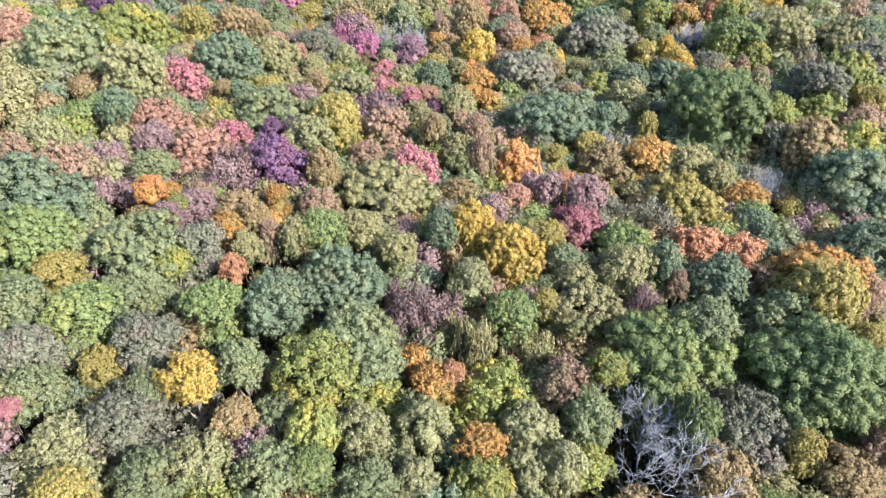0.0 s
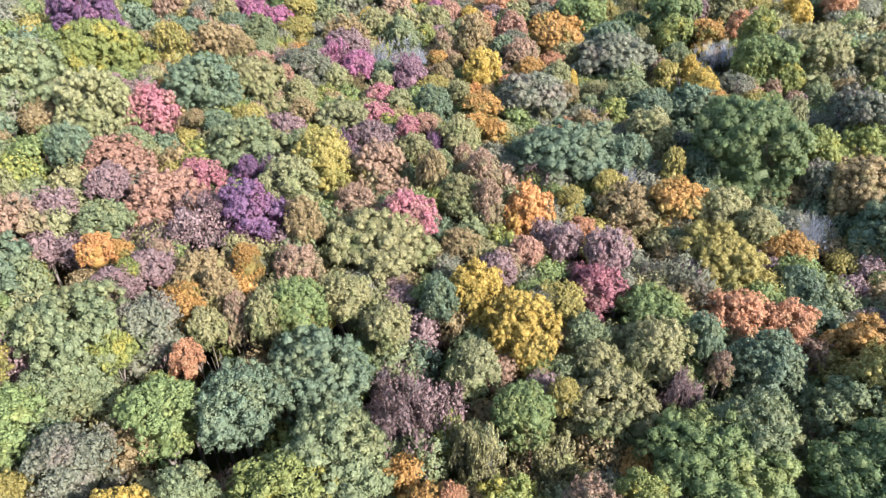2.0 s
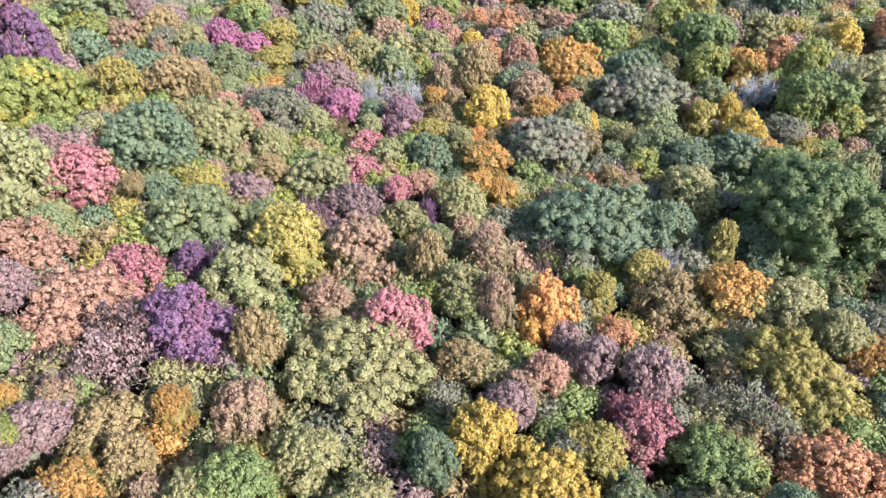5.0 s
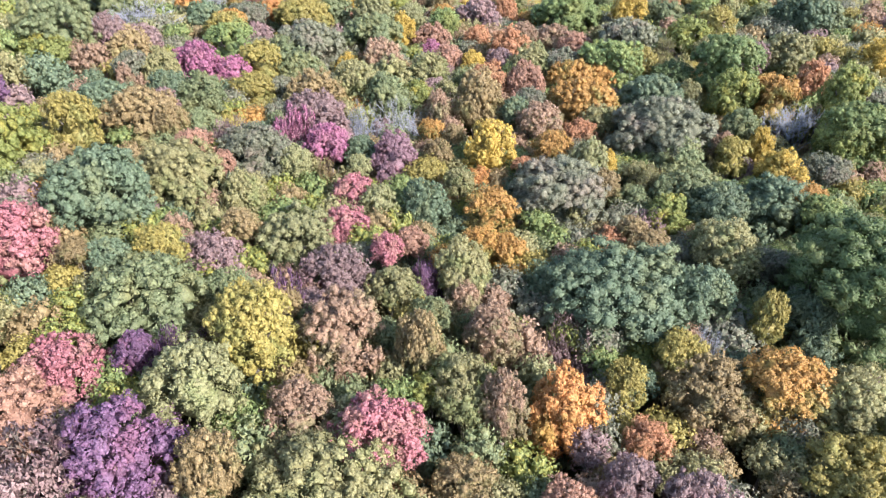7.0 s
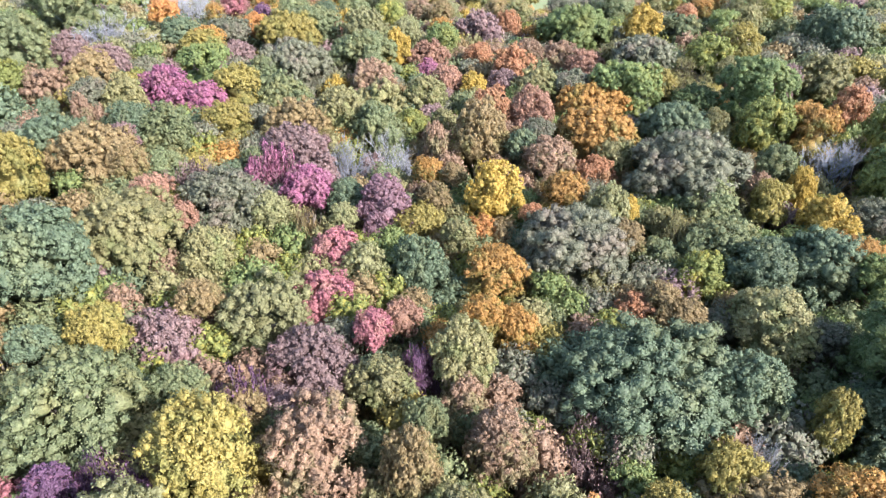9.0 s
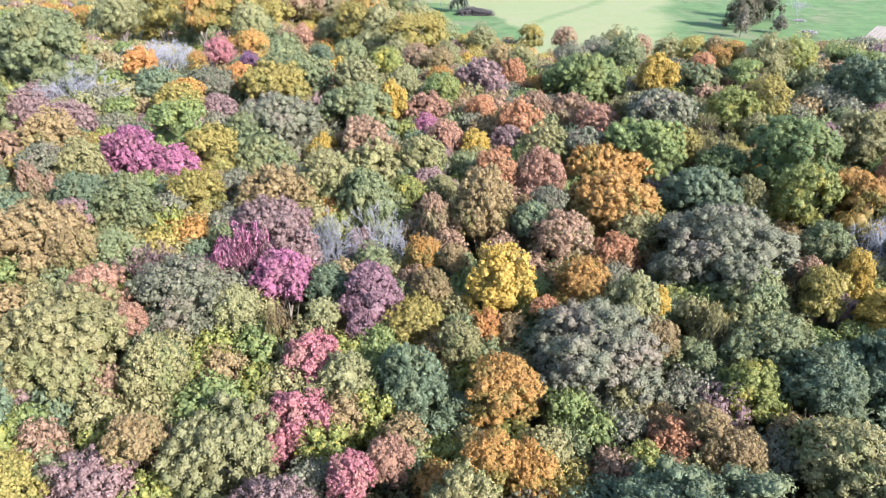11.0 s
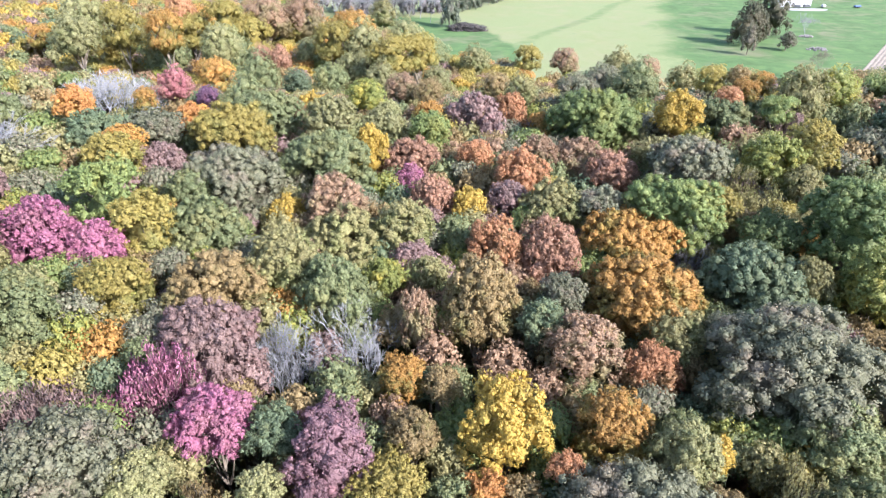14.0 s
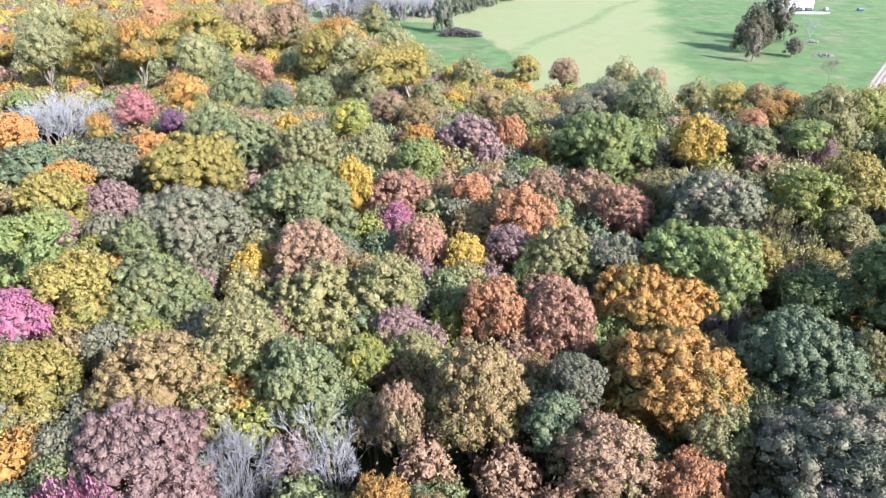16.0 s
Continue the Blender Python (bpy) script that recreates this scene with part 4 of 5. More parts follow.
tree("yellow", 48.8, 258.6, 39.0, 5.5, depth=5.6)
tree("cream", -16.8, 260.4, 34.2, 5.5, depth=5.6)
tree("coral", -35.3, 261.7, 34.6, 2.5, depth=3.0)
tree("tan", 10.8, 262.3, 27.7, 3.2)
tree("green", 31.8, 262.6, 37.7, 10.8, depth=11.0)
tree("olive", 78.5, 263.3, 37.9, 3.7)
tree("pale green", 61.4, 264.3, 35.9, 7.0, depth=7.1)
tree("gold", 20.5, 266.0, 31.6, 3.3, depth=3.4)
bare_tree(-79.8, 267.0, 39.7, 7.1)
tree("cream", -15.3, 267.8, 33.8, 3.9)
tree("rust", -36.6, 267.9, 33.9, 2.6)
tree("purple", -58.7, 272.2, 35.1, 3.3)
tree("rust", 13.7, 273.1, 34.5, 4.0, depth=6.4)
tree("gold", -5.9, 273.1, 31.9, 4.0)
tree("mauve", 5.3, 273.6, 34.0, 7.0, depth=7.1)
tree("yellow", -35.1, 276.4, 33.2, 4.0, depth=4.1)
bare_tree(-87.9, 277.3, 38.1, 10.9)
tree("rust", 75.5, 291.5, 28.8, 5.3, far=True)
tree("mustard", -21.7, 351.3, 32.3, 7.9, far=True)
tree("cream", -83.9, 356.8, 35.7, 7.1, far=True)
tree("mustard", -12.9, 359.3, 32.2, 7.2, far=True)
tree("cream", -140.1, 363.9, 37.6, 8.3, far=True)
tree("gold", -107.6, 365.5, 38.8, 7.3, far=True)
tree("mustard", -126.5, 372.6, 39.6, 7.5, far=True)
tree("cream", -33.9, 373.9, 32.7, 8.7, far=True)
tree("mustard", -46.5, 376.6, 33.2, 8.8, far=True)
tree("mustard", -109.7, 397.1, 32.5, 8.3, far=True)
tree("mustard", -95.9, 398.3, 37.5, 8.3, far=True)
tree("cream", -154.7, 398.5, 40.1, 9.4, far=True)
tree("rust", -115.2, 403.8, 39.6, 7.2, far=True)
tree("mustard", -90.1, 410.5, 29.5, 10.0, far=True)
tree("russet", -85.1, 421.6, 36.7, 10.3, far=True)
tree("russet", -70.7, 430.8, 35.3, 10.6, far=True)
tree("mustard", -77.3, 432.3, 25.8, 11.0, far=True)
tree("gold", -67.9, 259.3, 38.4, 2.7, far=True, depth=2.8)
tree("green", 71.0, 260.1, 37.9, 3.5, far=True, depth=3.6)
tree("pale green", -48.2, 266.9, 38.7, 6.2, far=True, depth=6.3)
tree("purple", -57.0, 267.7, 36.8, 2.6, far=True, depth=2.6)
tree("rust", 63.3, 267.7, 37.6, 3.5, far=True, depth=3.5)
tree("yellow-green", 87.4, 269.0, 41.6, 5.2, far=True, depth=5.3)
tree("olive", 81.4, 270.0, 41.9, 6.4, far=True, depth=6.6)
tree("gold", 69.1, 272.8, 38.0, 3.0, far=True, depth=3.0)
tree("rose", -67.2, 273.9, 39.3, 4.5, far=True, depth=4.6)
tree("gold", 74.4, 277.3, 38.8, 3.1, far=True, depth=3.1)
tree("yellow-green", -21.5, 277.9, 36.0, 5.0, far=True, depth=5.1)
tree("grey-green", 30.8, 282.7, 36.3, 5.1, far=True, depth=5.2)
tree("tan", 73.2, 287.1, 38.0, 3.3, far=True, depth=3.3)
tree("tan", -6.5, 287.8, 34.0, 4.0, far=True, depth=4.1)
tree("olive", 17.8, 288.4, 34.7, 4.5, far=True, depth=4.6)
tree("mustard", 67.0, 289.1, 37.5, 4.0, far=True, depth=4.0)
tree("russet", -13.9, 292.8, 33.9, 4.6, far=True, depth=4.7)
tree("pale green", 49.6, 296.9, 36.9, 6.6, far=True, depth=6.7)
tree("gold", -65.4, 297.2, 36.5, 5.8, far=True, depth=5.9)
tree("tan", 11.7, 300.9, 32.4, 4.6, far=True, depth=4.7)
tree("olive", 63.9, 301.1, 35.0, 4.3, far=True, depth=4.4)
tree("grey-green", 43.6, 308.9, 32.8, 5.7, far=True, depth=5.8)
tree("blue-green", -51.6, 330.1, 25.8, 4.7, far=True, depth=4.8)
tree("cream", -25.1, 341.5, 25.6, 6.7, far=True, depth=6.9)
tree("pale green", -43.1, 343.3, 24.9, 6.3, far=True, depth=6.4)
tree("cream", -6.3, 344.0, 24.1, 5.4, far=True, depth=5.5)
tree("pale green", -69.3, 348.2, 26.3, 8.2, far=True, depth=8.4)
tree("cream", -37.6, 361.2, 24.6, 6.6, far=True, depth=6.7)
tree("russet", 72.6, 364.2, 23.3, 4.9, far=True, depth=5.0)
tree("olive", 62.8, 368.6, 24.9, 7.0, far=True, depth=7.1)
tree("coral", -68.0, 374.7, 24.8, 4.1, far=True, depth=6.3)
tree("russet", 43.6, 375.3, 24.0, 5.7, far=True, depth=5.8)
tree("cream", 8.3, 376.4, 24.3, 6.2, far=True, depth=6.3)
tree("mustard", 29.5, 379.6, 24.2, 5.8, far=True, depth=5.9)
tree("mustard", -137.1, 379.9, 28.3, 10.3, far=True, depth=11.0)
tree("coral", -76.8, 381.5, 23.3, 3.8, far=True, depth=4.7)
tree("pale green", -116.3, 382.5, 28.5, 10.0, far=True, depth=11.1)
tree("pale green", -10.4, 384.0, 26.3, 8.4, far=True, depth=8.6)
tree("pale green", -91.1, 385.4, 27.6, 10.1, far=True, depth=10.3)
tree("cream", -59.1, 388.3, 24.6, 6.4, far=True, depth=6.6)
tree("russet", -28.9, 392.1, 25.5, 7.4, far=True, depth=7.5)
tree("pale green", -168.6, 405.6, 26.4, 8.2, far=True, depth=8.4)
tree("gold", -185.8, 414.9, 24.7, 5.2, far=True, depth=6.3)
tree("cream", -148.7, 417.3, 26.5, 8.3, far=True, depth=8.5)
tree("cream", -22.2, 422.4, 26.6, 8.6, far=True, depth=8.8)
tree("gold", -49.1, 437.9, 28.2, 10.5, far=True, depth=10.8)
tree("gold", -122.4, 441.0, 29.1, 11.4, far=True, depth=11.6)
tree("olive", 28.2, 188.7, 29.9, 4.1, depth=4.3)

# ---- trees between, where the crowns leave gaps, and the woods beyond ----
KINDS = ["green", "pale green", "blue-green", "grey-green", "yellow-green", "olive", "tan", "gold", "russet", "mauve", "mustard", "yellow", "cream"]
WEIGHT = [9, 14, 7, 10, 8, 16, 9, 1, 6, 5, 3, 0, 4]
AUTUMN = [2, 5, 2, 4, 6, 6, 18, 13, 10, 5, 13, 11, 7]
dice = random.Random(77)
LITE = {f: [crown_mesh("lite", f, s, 1500, 0.052, False, 0.85, arrays=True) for s in (2, 7)] for f in ("round", "upright", "tufted", "broad")}
SCANT = {f: [crown_mesh("scant", f, s, 1000, 0.062, False, 0.85, loose=0.4, arrays=True) for s in (2, 7)] for f in ("round", "upright", "tufted", "broad")}
BRUSH = [crown_mesh("brush", "round", s, 170, 0.15, False, 0.9, loose=0.3, arrays=True) for s in (41, 42, 43)]
TINY = [crown_mesh("tiny", ("round", "broad")[s % 2], s, 380, 0.1, False, 0.9, loose=0.3, arrays=True) for s in (21, 22, 23, 24)]
GRID = {}
for entry in PLACED:
    GRID.setdefault((int(entry[0] // 16), int(entry[1] // 16)), []).append(entry)


def room(x, y, r, close):
    for i in (-1, 0, 1):
        for j in (-1, 0, 1):
            for a, b, c in GRID.get((int(x // 16) + i, int(y // 16) + j), ()):
                if (x - a) ** 2 + (y - b) ** 2 < (close * (r + c)) ** 2:
                    return False
    GRID.setdefault((int(x // 16), int(y // 16)), []).append((x, y, r))
    return True


def woods(name, label, spots, arrays):
    """Many trees as one sheet of wood: every tree its own colour."""
    verts, faces, normals, index = [], [], [], []
    count = 0
    for n, (kind, x, y, top, r) in enumerate(spots):
        pair = arrays[LOOKS[kind][1]] if isinstance(arrays, dict) else arrays
        v, f, w = pair[n % len(pair)]
        half = r * dice.uniform(1.0, 1.35)
        a = dice.uniform(0, 6.28)
        turn = np.array(((math.cos(a), -math.sin(a), 0), (math.sin(a), math.cos(a), 0), (0, 0, 1)))
        verts.append((v @ turn.T) * np.array((r, r, half)) + np.array((x, y, top - half)))
        slope = (w @ turn.T) / np.array((1, 1, half / r))
        normals.append(slope / np.linalg.norm(slope, axis=1)[:, None])
        faces.append(f + count)
        count += len(v)
        index.append(np.full(len(f), KINDS.index(kind)))
        stem_v, stem_f = [], []
        tube(stem_v, stem_f, (x, y, lie(x, y) - 0.5), (x, y, top - half), 0.3, 0.2, 5)
        stem_f = np.array([(q[0], q[1], q[2]) for q in stem_f] + [(q[0], q[2], q[3]) for q in stem_f])
        verts.append(np.array(stem_v))
        normals.append((np.array(stem_v) - np.array((x, y, 0))) * np.array((1, 1, 0)))
        faces.append(stem_f + count)
        count += len(stem_v)
        index.append(np.full(len(stem_f), len(KINDS)))
    verts, faces, normals, index = np.concatenate(verts), np.concatenate(faces), np.concatenate(normals), np.concatenate(index)
    normals /= np.maximum(1e-6, np.linalg.norm(normals, axis=1))[:, None]
    me = leaf_mesh(name, verts, faces, normals, [LEAVES[kind] for kind in KINDS] + [BARK])
    me.polygons.foreach_set("material_index", index.astype(np.int32))
    return tagged(new(name, me), label, "trees", kind="stuff")


def spread(count, x0, x1, y0, y1, r0, r1, drop, close, weight, all_round=False):
    out = []
    for _ in range(count):
        x, y = dice.uniform(x0, x1), dice.uniform(y0, y1)
        r = dice.uniform(r0, r1)
        if not all_round and abs(x) > (0.78 * y + 45 if y < 380 else 0.78 * (y - 130) + 40) or y > wood_edge(x) - r or not room(x, y, r, close):
            continue
        out.append((dice.choices(KINDS, weight)[0], x, y, treetops(x, y) - drop * dice.uniform(0.4, 1.5), r))
    return out


infill = spread(6000, -78, 82, 15, 230, 2.4, 4.2, 2.4, 0.48, WEIGHT)
outer = spread(6000, -125, 130, 90, 350, 3.2, 5.2, 1.6, 0.52, WEIGHT)
woods("infill_trees", "mixed green and brown younger trees between the large crowns", infill, LITE)
woods("outer_trees", "mixed green and tan trees filling the wood farther off", outer, SCANT)
brush = []
for _ in range(6500):
    x, y = dice.uniform(-85, 88), dice.uniform(15, 300)
    r = dice.uniform(1.8, 3.2)
    if room(x, y, r, 0.38):
        brush.append((dice.choices(KINDS, WEIGHT)[0], x, y, lie(x, y) + dice.uniform(5.0, 12.5), r))
for a, c, wide in UNDER:
    for k in range(int(wide * 2.2)):
        g, d = dice.uniform(0, 6.28), wide * math.sqrt(dice.random())
        x, y = a + d * math.cos(g), c + d * math.sin(g)
        brush.append((dice.choice(("green", "olive", "grey-green")), x, y, lie(x, y) + dice.uniform(3.0, 7.5), dice.uniform(1.6, 2.8)))
woods("understorey", "dark green and brown saplings and brush under the trees", brush, BRUSH)
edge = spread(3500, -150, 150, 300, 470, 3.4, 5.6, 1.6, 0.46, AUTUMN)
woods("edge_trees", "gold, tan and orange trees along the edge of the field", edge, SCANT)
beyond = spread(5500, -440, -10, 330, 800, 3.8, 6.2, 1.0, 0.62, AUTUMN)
beyond += spread(700, -220, -75, -40, 330, 5.0, 7.0, 0.0, 0.7, WEIGHT)
beyond += spread(700, 80, 230, -40, 360, 5.0, 7.0, 0.0, 0.7, WEIGHT)
beyond += spread(2200, -150, 155, -75, 200, 4.5, 7.0, 1.0, 0.66, WEIGHT, True)
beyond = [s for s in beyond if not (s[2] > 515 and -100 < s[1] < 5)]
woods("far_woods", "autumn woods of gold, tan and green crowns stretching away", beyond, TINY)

# ---- the far side: field, garden and farm ----
LEAVES["evergreen"] = foliage("evergreen_needles", (0.028, 0.034, 0.02), (0.075, 0.08, 0.046), (0.15, 0.14, 0.08), (0.12, 0.095, 0.055), 0.45)
# Distance haze over the hedge row is put into this lightened needle colour.
LEAVES["spruce"] = foliage("haze_paled_spruce_needles", (0.045, 0.06, 0.042), (0.11, 0.135, 0.095), (0.17, 0.2, 0.14), (0.16, 0.145, 0.125))
LOOKS["evergreen"] = ("pine_tree", "pine", "dark brown-green pine standing alone on the lawn")
LOOKS["spruce"] = ("spruce_tree", "pine", "dark green spruce in the hedge row")
LOOKS["garden"] = ("garden_tree", "pine", "thin brown garden tree losing its leaves")
LEAVES["garden"] = foliage("thin_brown_leaves", (0.06, 0.052, 0.042), (0.15, 0.13, 0.1), (0.23, 0.2, 0.155), (0.14, 0.14, 0.08))
LEAVES["shrub"] = foliage("mauve_grey_twigs", (0.045, 0.04, 0.042), (0.105, 0.095, 0.098), (0.17, 0.155, 0.155), (0.1, 0.075, 0.075))
tree("evergreen", 169, 507, 24, 10.5, True, depth=11.8)
tree("evergreen", 196.5, 537, 28, 11.3, True, depth=13.8)
tree("evergreen", 183, 522, 17, 6.5, True, depth=8.5)
tree("garden", 160, 480, 17, 3.9, True, depth=7.6)
tree("garden", 187, 493, 10, 5.2, True, depth=4.4)
bare_tree(214, 526, 15, 5, "leafless grey garden tree behind the lawn")
bare_tree(172, 427, 14, 4.2, "small leafless tree with a bare forked trunk", BARK)
for a, c in ((118, 408), (130, 404), (141, 409)):
    tree("garden", a, c, 6, 5.5, True, depth=3.6)
LEAVES["hedge"] = LEAVES["olive"]
LOOKS["hedge"] = ("field_tree", "pine", "olive-yellow spreading tree beside the green strip")
tree("hedge", -44, 541, 19, 10, True, depth=9.5)
tree("spruce", -3, 557, 27, 6.5, True, depth=13)
for k in range(13):
    tree("spruce", 6 + 4.2 * k, 622 + 7.4 * k + 3 * math.sin(k * 2.1), 16 + 2.5 * math.sin(k * 1.7), 3.9 + 0.6 * math.cos(k), True, depth=8)
for k in range(12):
    bare_tree(-92 + 7.6 * k, 585 + 14 * math.sin(k * 2.4), 21 + 3 * math.sin(k * 1.3), 7.5, "hazy grey leafless tree in the hedge row")
# Leaves stand in for dense bare twigs; their pale colour includes distance haze.
LEAVES["thin"] = foliage("haze_paled_mauve_grey_leaves", (0.1, 0.09, 0.1), (0.215, 0.2, 0.215), (0.3, 0.28, 0.29), (0.23, 0.17, 0.16))
LOOKS["thin"] = ("ash_tree", "pine", "bare mauve-grey tree, its twigs drawn as leaves paled for haze")
for k in range(9):
    tree("thin", -96 + 10.5 * k, 612 + 12 * math.sin(k * 1.9), 22 + 3 * math.cos(k * 1.3), 7.0, True, depth=11)


def shrub_mound(x, y, wide, deep, high):
    """A long rounded clump of grey-mauve shrubs."""
    thing = tagged(new("shrub_mound"), "low mauve-grey clump of shrubs on the grass", "shrub")
    thing.matrix_basis = pose(x, y, 0)
    for k, (a, c) in enumerate(((-0.6, 0.7), (-0.15, 1.0), (0.3, 0.85), (0.7, 0.6))):
        at = pose(a * wide / 2, math.sin(k * 2) * deep * 0.1, high * 0.3 * c, 0, 0, 70 * k)
        part("bush", FAR["broad"][k % 2], thing, LEAVES["shrub"], at @ Matrix.Diagonal((wide * 0.24, deep * 0.5, high * 0.7 * c, 1)))


shrub_mound(8, 547, 24, 11, 5)


def stone_heap(x, y, wide, seed):
    """A heap of pale stones gathered off the field."""
    rng = random.Random(seed)
    thing = tagged(new("stone_heap"), "low heap of pale grey field stones on the lawn", "stones", "stone heaps")
    thing.matrix_basis = pose(x, y, 0)
    shared = []
    for s in range(4):
        v, f = BALLS[1]
        knobbly = v * (1 + 0.18 * np.random.RandomState(seed + s).uniform(-1, 1, (len(v), 1)))
        shared.append(mesh("stone", knobbly, f, STONE))
    for k in range(46):
        a, d = rng.uniform(0, 6.28), math.sqrt(rng.random())
        size = rng.uniform(0.35, 0.95)
        part("stone", shared[k % 4], thing, at=pose(d * wide / 2 * math.cos(a), d * wide * 0.3 * math.sin(a), 0.25 * size + 0.9 * (1 - d), rng.uniform(0, 90), rng.uniform(0, 90), rng.uniform(0, 90)) @ Matrix.Diagonal((size, size * 0.8, size * 0.62, 1)))


stone_heap(206, 495, 12, 1)
stone_heap(218, 533, 8, 2)


def plough_land():
    """Bare soil turned in long ridges beside the lawn."""
    verts, faces = [], []
    ux, uy = 0.608, 0.794
    wide, long = 90, 46
    for j in range(long + 1):
        for i in range(wide * 2 + 1):
            s, t = -24 + j * 3.0, i * 0.5
            x, y = 191 + ux * s + uy * t, 429 + uy * s - ux * t
            verts.append((x, y, lie(x, y) + 0.1 + 0.1 * math.sin(i * 1.571) + 0.04 * noise.noise((x * 0.4, y * 0.4, 0))))
    w = wide * 2 + 1
    for j in range(long):
        for i in range(w - 1):
            faces.append((j * w + i, j * w + i + 1, (j + 1) * w + i + 1, (j + 1) * w + i))
    return mesh("plough_land", verts, faces, SOIL)


tagged(new("plough_land", plough_land()), "pale brown ploughed soil in long ridges", "field", kind="structure")


def bevelled(bm, width=0.03):
    bmesh.ops.bevel(bm, geom=bm.edges[:], offset=width, segments=1, affect="EDGES")
    return bm


def barn(x, y, turn):
    """A long white barn with ribbed walls, a low-pitched metal roof, a wide door and small windows."""
    thing = tagged(new("barn"), "long white barn with ribbed board walls and a pale metal roof", "barn")
    thing.matrix_basis = pose(x, y, 0, 0, 0, turn)
    wide, deep, high = 26.0, 13.0, 7.4
    bm = bmesh.new()
    box(bm, -wide / 2, wide / 2, -deep / 2, deep / 2, 0, high)
    part("wall", from_bmesh("barn_wall", bm, WHITE), thing)
    rib = bmesh.new()
    box(rib, -0.08, 0.08, -0.06, 0.0, 0.1, high - 0.05)
    rib = from_bmesh("rib", bevelled(rib, 0.02), WHITE)
    for k in range(26):
        at = -wide / 2 + 0.5 + k
        if not 5.2 < at < 9.8 and not -8.2 < at < -6.8 and not -2.2 < at < -0.8:
            part("batten", rib, thing, at=pose(at, -deep / 2, 0))
    for side in (-1, 1):
        bm = bmesh.new()
        box(bm, -wide / 2 - 0.5, wide / 2 + 0.5, -0.1, deep / 2 + 0.9, 0, 0.14)
        roof = from_bmesh("barn_roof", bm, ROOF)
        part("roof", roof, thing, at=pose(0, 0, high + 2.35, 0, 0, 0 if side > 0 else 180) @ pose(0, 0, 0, -19, 0, 0))
    bm = bmesh.new()
    for end in (-wide / 2 + 0.02, wide / 2 - 0.02):
        bm.faces.new([bm.verts.new(p) for p in ((end, -deep / 2, high), (end, deep / 2, high), (end, 0, high + 2.2))])
    part("gable", from_bmesh("gable", bm, WHITE), thing)
    bm = bmesh.new()
    box(bm, 5.5, 9.5, -deep / 2 - 0.12, -deep / 2 - 0.03, 0.05, 4.2)
    part("door", from_bmesh("barn_door", bevelled(bm), ROOF), thing, label="wide pale grey sliding door")
    for at in (-7.5, -1.5):
        bm = bmesh.new()
        box(bm, at - 0.6, at + 0.6, -deep / 2 - 0.05, -deep / 2 - 0.01, 1.4, 2.6)
        pane = part("window", from_bmesh("barn_window", bm, GLASS), thing, label="small dark window")
        bm = bmesh.new()
        box(bm, at - 0.72, at + 0.72, -deep / 2 - 0.1, -deep / 2 - 0.055, 2.6, 2.74)
        box(bm, at - 0.78, at + 0.78, -deep / 2 - 0.16, -deep / 2 - 0.055, 1.28, 1.4)
        part("frame", from_bmesh("window_frame", bm, WHITE), pane)


barn(268.5, 664, 4)


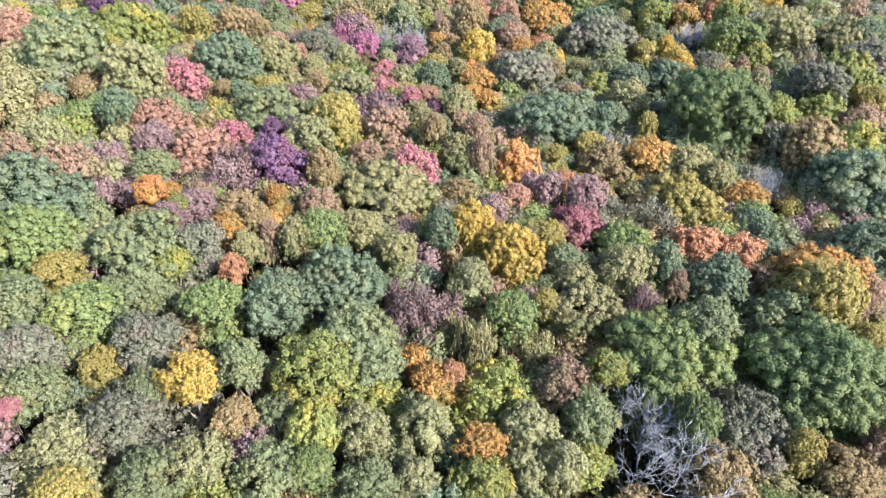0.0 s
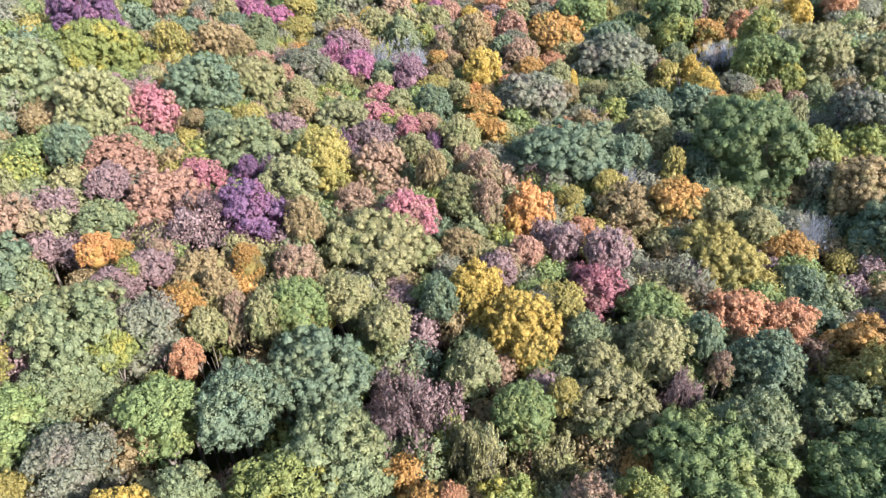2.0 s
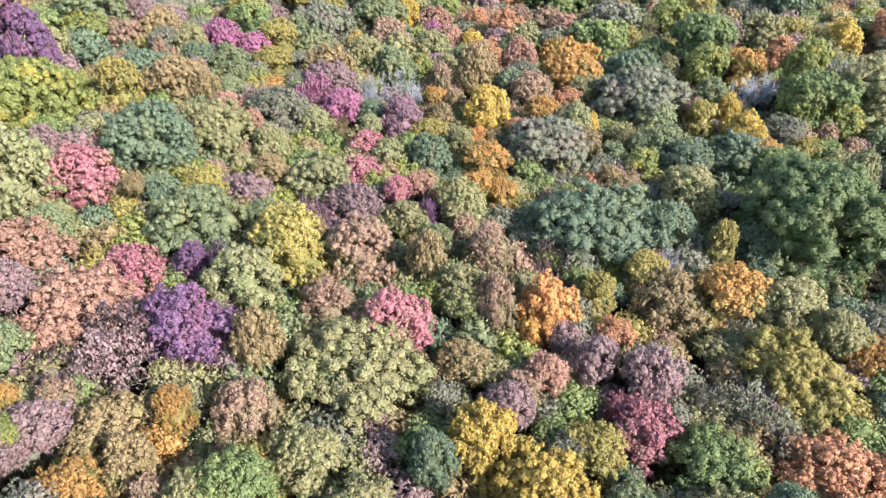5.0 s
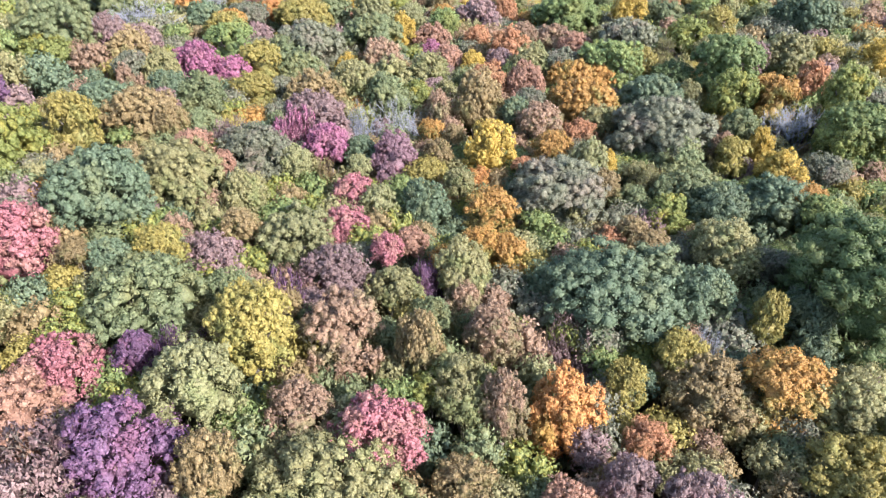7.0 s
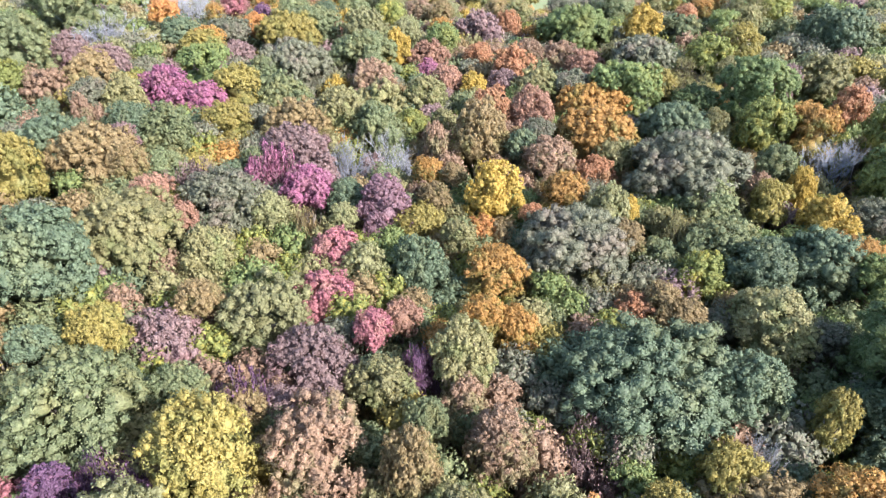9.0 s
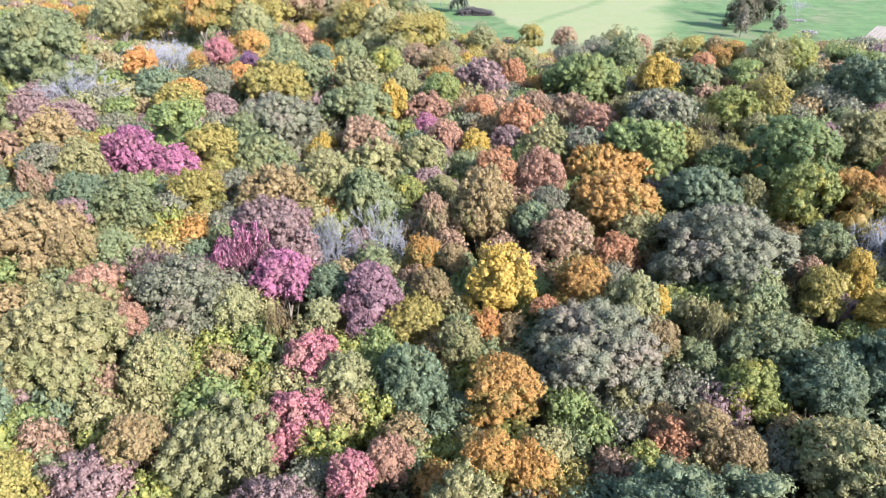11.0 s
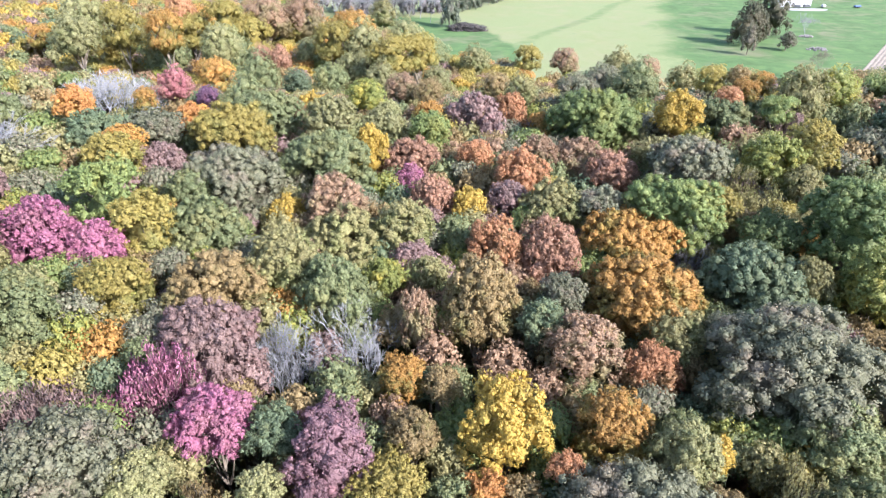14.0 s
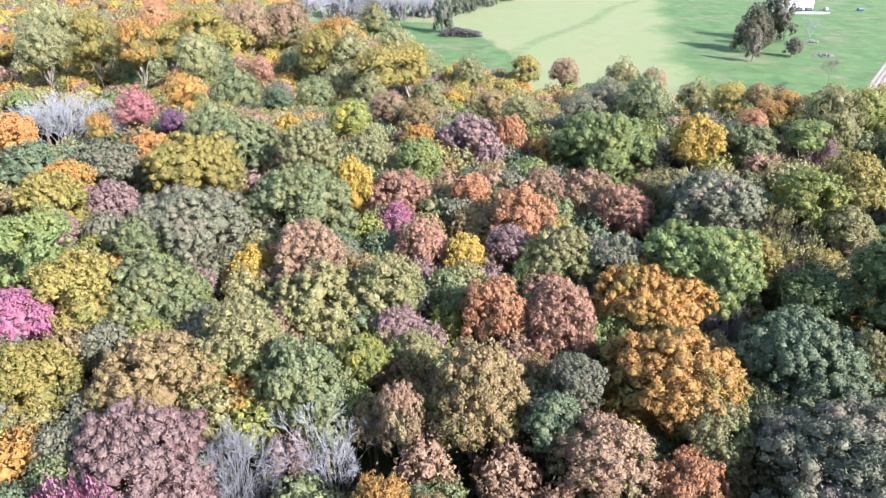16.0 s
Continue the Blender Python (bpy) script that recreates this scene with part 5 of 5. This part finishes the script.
def farm_vehicle(x, y, turn, paint, label):
    """A parked van: body, cab glass and four wheels."""
    thing = tagged(new("van"), label, "van", "vehicles by the barn")
    thing.matrix_basis = pose(x, y, 0.1, 0, 0, turn)
    bm = bmesh.new()
    box(bm, -2.7, 1.4, -1.0, 1.0, 0.45, 2.4)
    box(bm, 1.35, 2.8, -0.98, 0.98, 0.45, 1.4)
    part("body", from_bmesh("van_body", bevelled(bm, 0.12), paint), thing)
    bm = bmesh.new()
    box(bm, 1.3, 1.95, -0.9, 0.9, 1.42, 2.15)
    part("windscreen", from_bmesh("windscreen", bevelled(bm, 0.1), GLASS), thing)
    bm = bmesh.new()
    bmesh.ops.create_cone(bm, cap_ends=True, segments=14, radius1=0.36, radius2=0.36, depth=0.24, matrix=pose(0, 0, 0, 90, 0, 0))
    tyre = from_bmesh("tyre", bevelled(bm, 0.03), RUBBER)
    for wx in (-1.7, 1.8):
        for wy in (-0.92, 0.92):
            part("wheel", tyre, thing, at=pose(wx, wy, 0.36))


farm_vehicle(276, 653, 8, DARK, "dark van parked in front of the white barn")
farm_vehicle(290, 655, 78, WHITE, "white van parked on the pale concrete yard")
farm_vehicle(267, 651, 172, DARK, "dark van parked on the pale concrete yard")


def yard():
    bm = bmesh.new()
    edge = [bm.verts.new((271 + (17 + 2 * math.sin(3 * a)) * math.cos(a), 644 + (8 + 1.5 * math.cos(2 * a)) * math.sin(a), 0.06)) for a in (k * math.pi / 16 for k in range(32))]
    face = bm.faces.new(edge)
    lifted = bmesh.ops.extrude_face_region(bm, geom=[face])
    bmesh.ops.translate(bm, vec=(0, 0, -0.2), verts=[v for v in lifted["geom"] if isinstance(v, bmesh.types.BMVert)])
    bmesh.ops.recalc_face_normals(bm, faces=bm.faces[:])
    return from_bmesh("yard", bm, PAVING)


tagged(new("yard_pavement", yard()), "pale concrete yard in front of the barn", "pavement", kind="structure")


def trailer(x, y, turn):
    """A low flat trailer under a dark blue sheet."""
    thing = tagged(new("trailer"), "flat trailer under a dark blue sheet on the lawn", "trailer")
    thing.matrix_basis = pose(x, y, 0, 0, 0, turn)
    bm = bmesh.new()
    box(bm, -3, 3, -1.2, 1.2, 0.7, 0.9)
    part("deck", from_bmesh("deck", bevelled(bm), DARK), thing)
    bm = bmesh.new()
    box(bm, -2.8, 2.8, -1.15, 1.15, 0.9, 2.1)
    part("sheet", from_bmesh("sheet", bevelled(bm, 0.35), BLUE), thing)
    bm = bmesh.new()
    bmesh.ops.create_cone(bm, cap_ends=True, segments=14, radius1=0.4, radius2=0.4, depth=0.25, matrix=pose(0, 0, 0, 90, 0, 0))
    tyre = from_bmesh("trailer_tyre", bm, RUBBER)
    for wx in (-0.6, 0.6):
        for wy in (-1.2, 1.2):
            part("wheel", tyre, thing, at=pose(wx, wy, 0.4))
    bm = bmesh.new()
    box(bm, 3, 4.6, -0.08, 0.08, 0.7, 0.82)
    part("drawbar", from_bmesh("drawbar", bm, DARK), thing)


trailer(316, 654, 12)
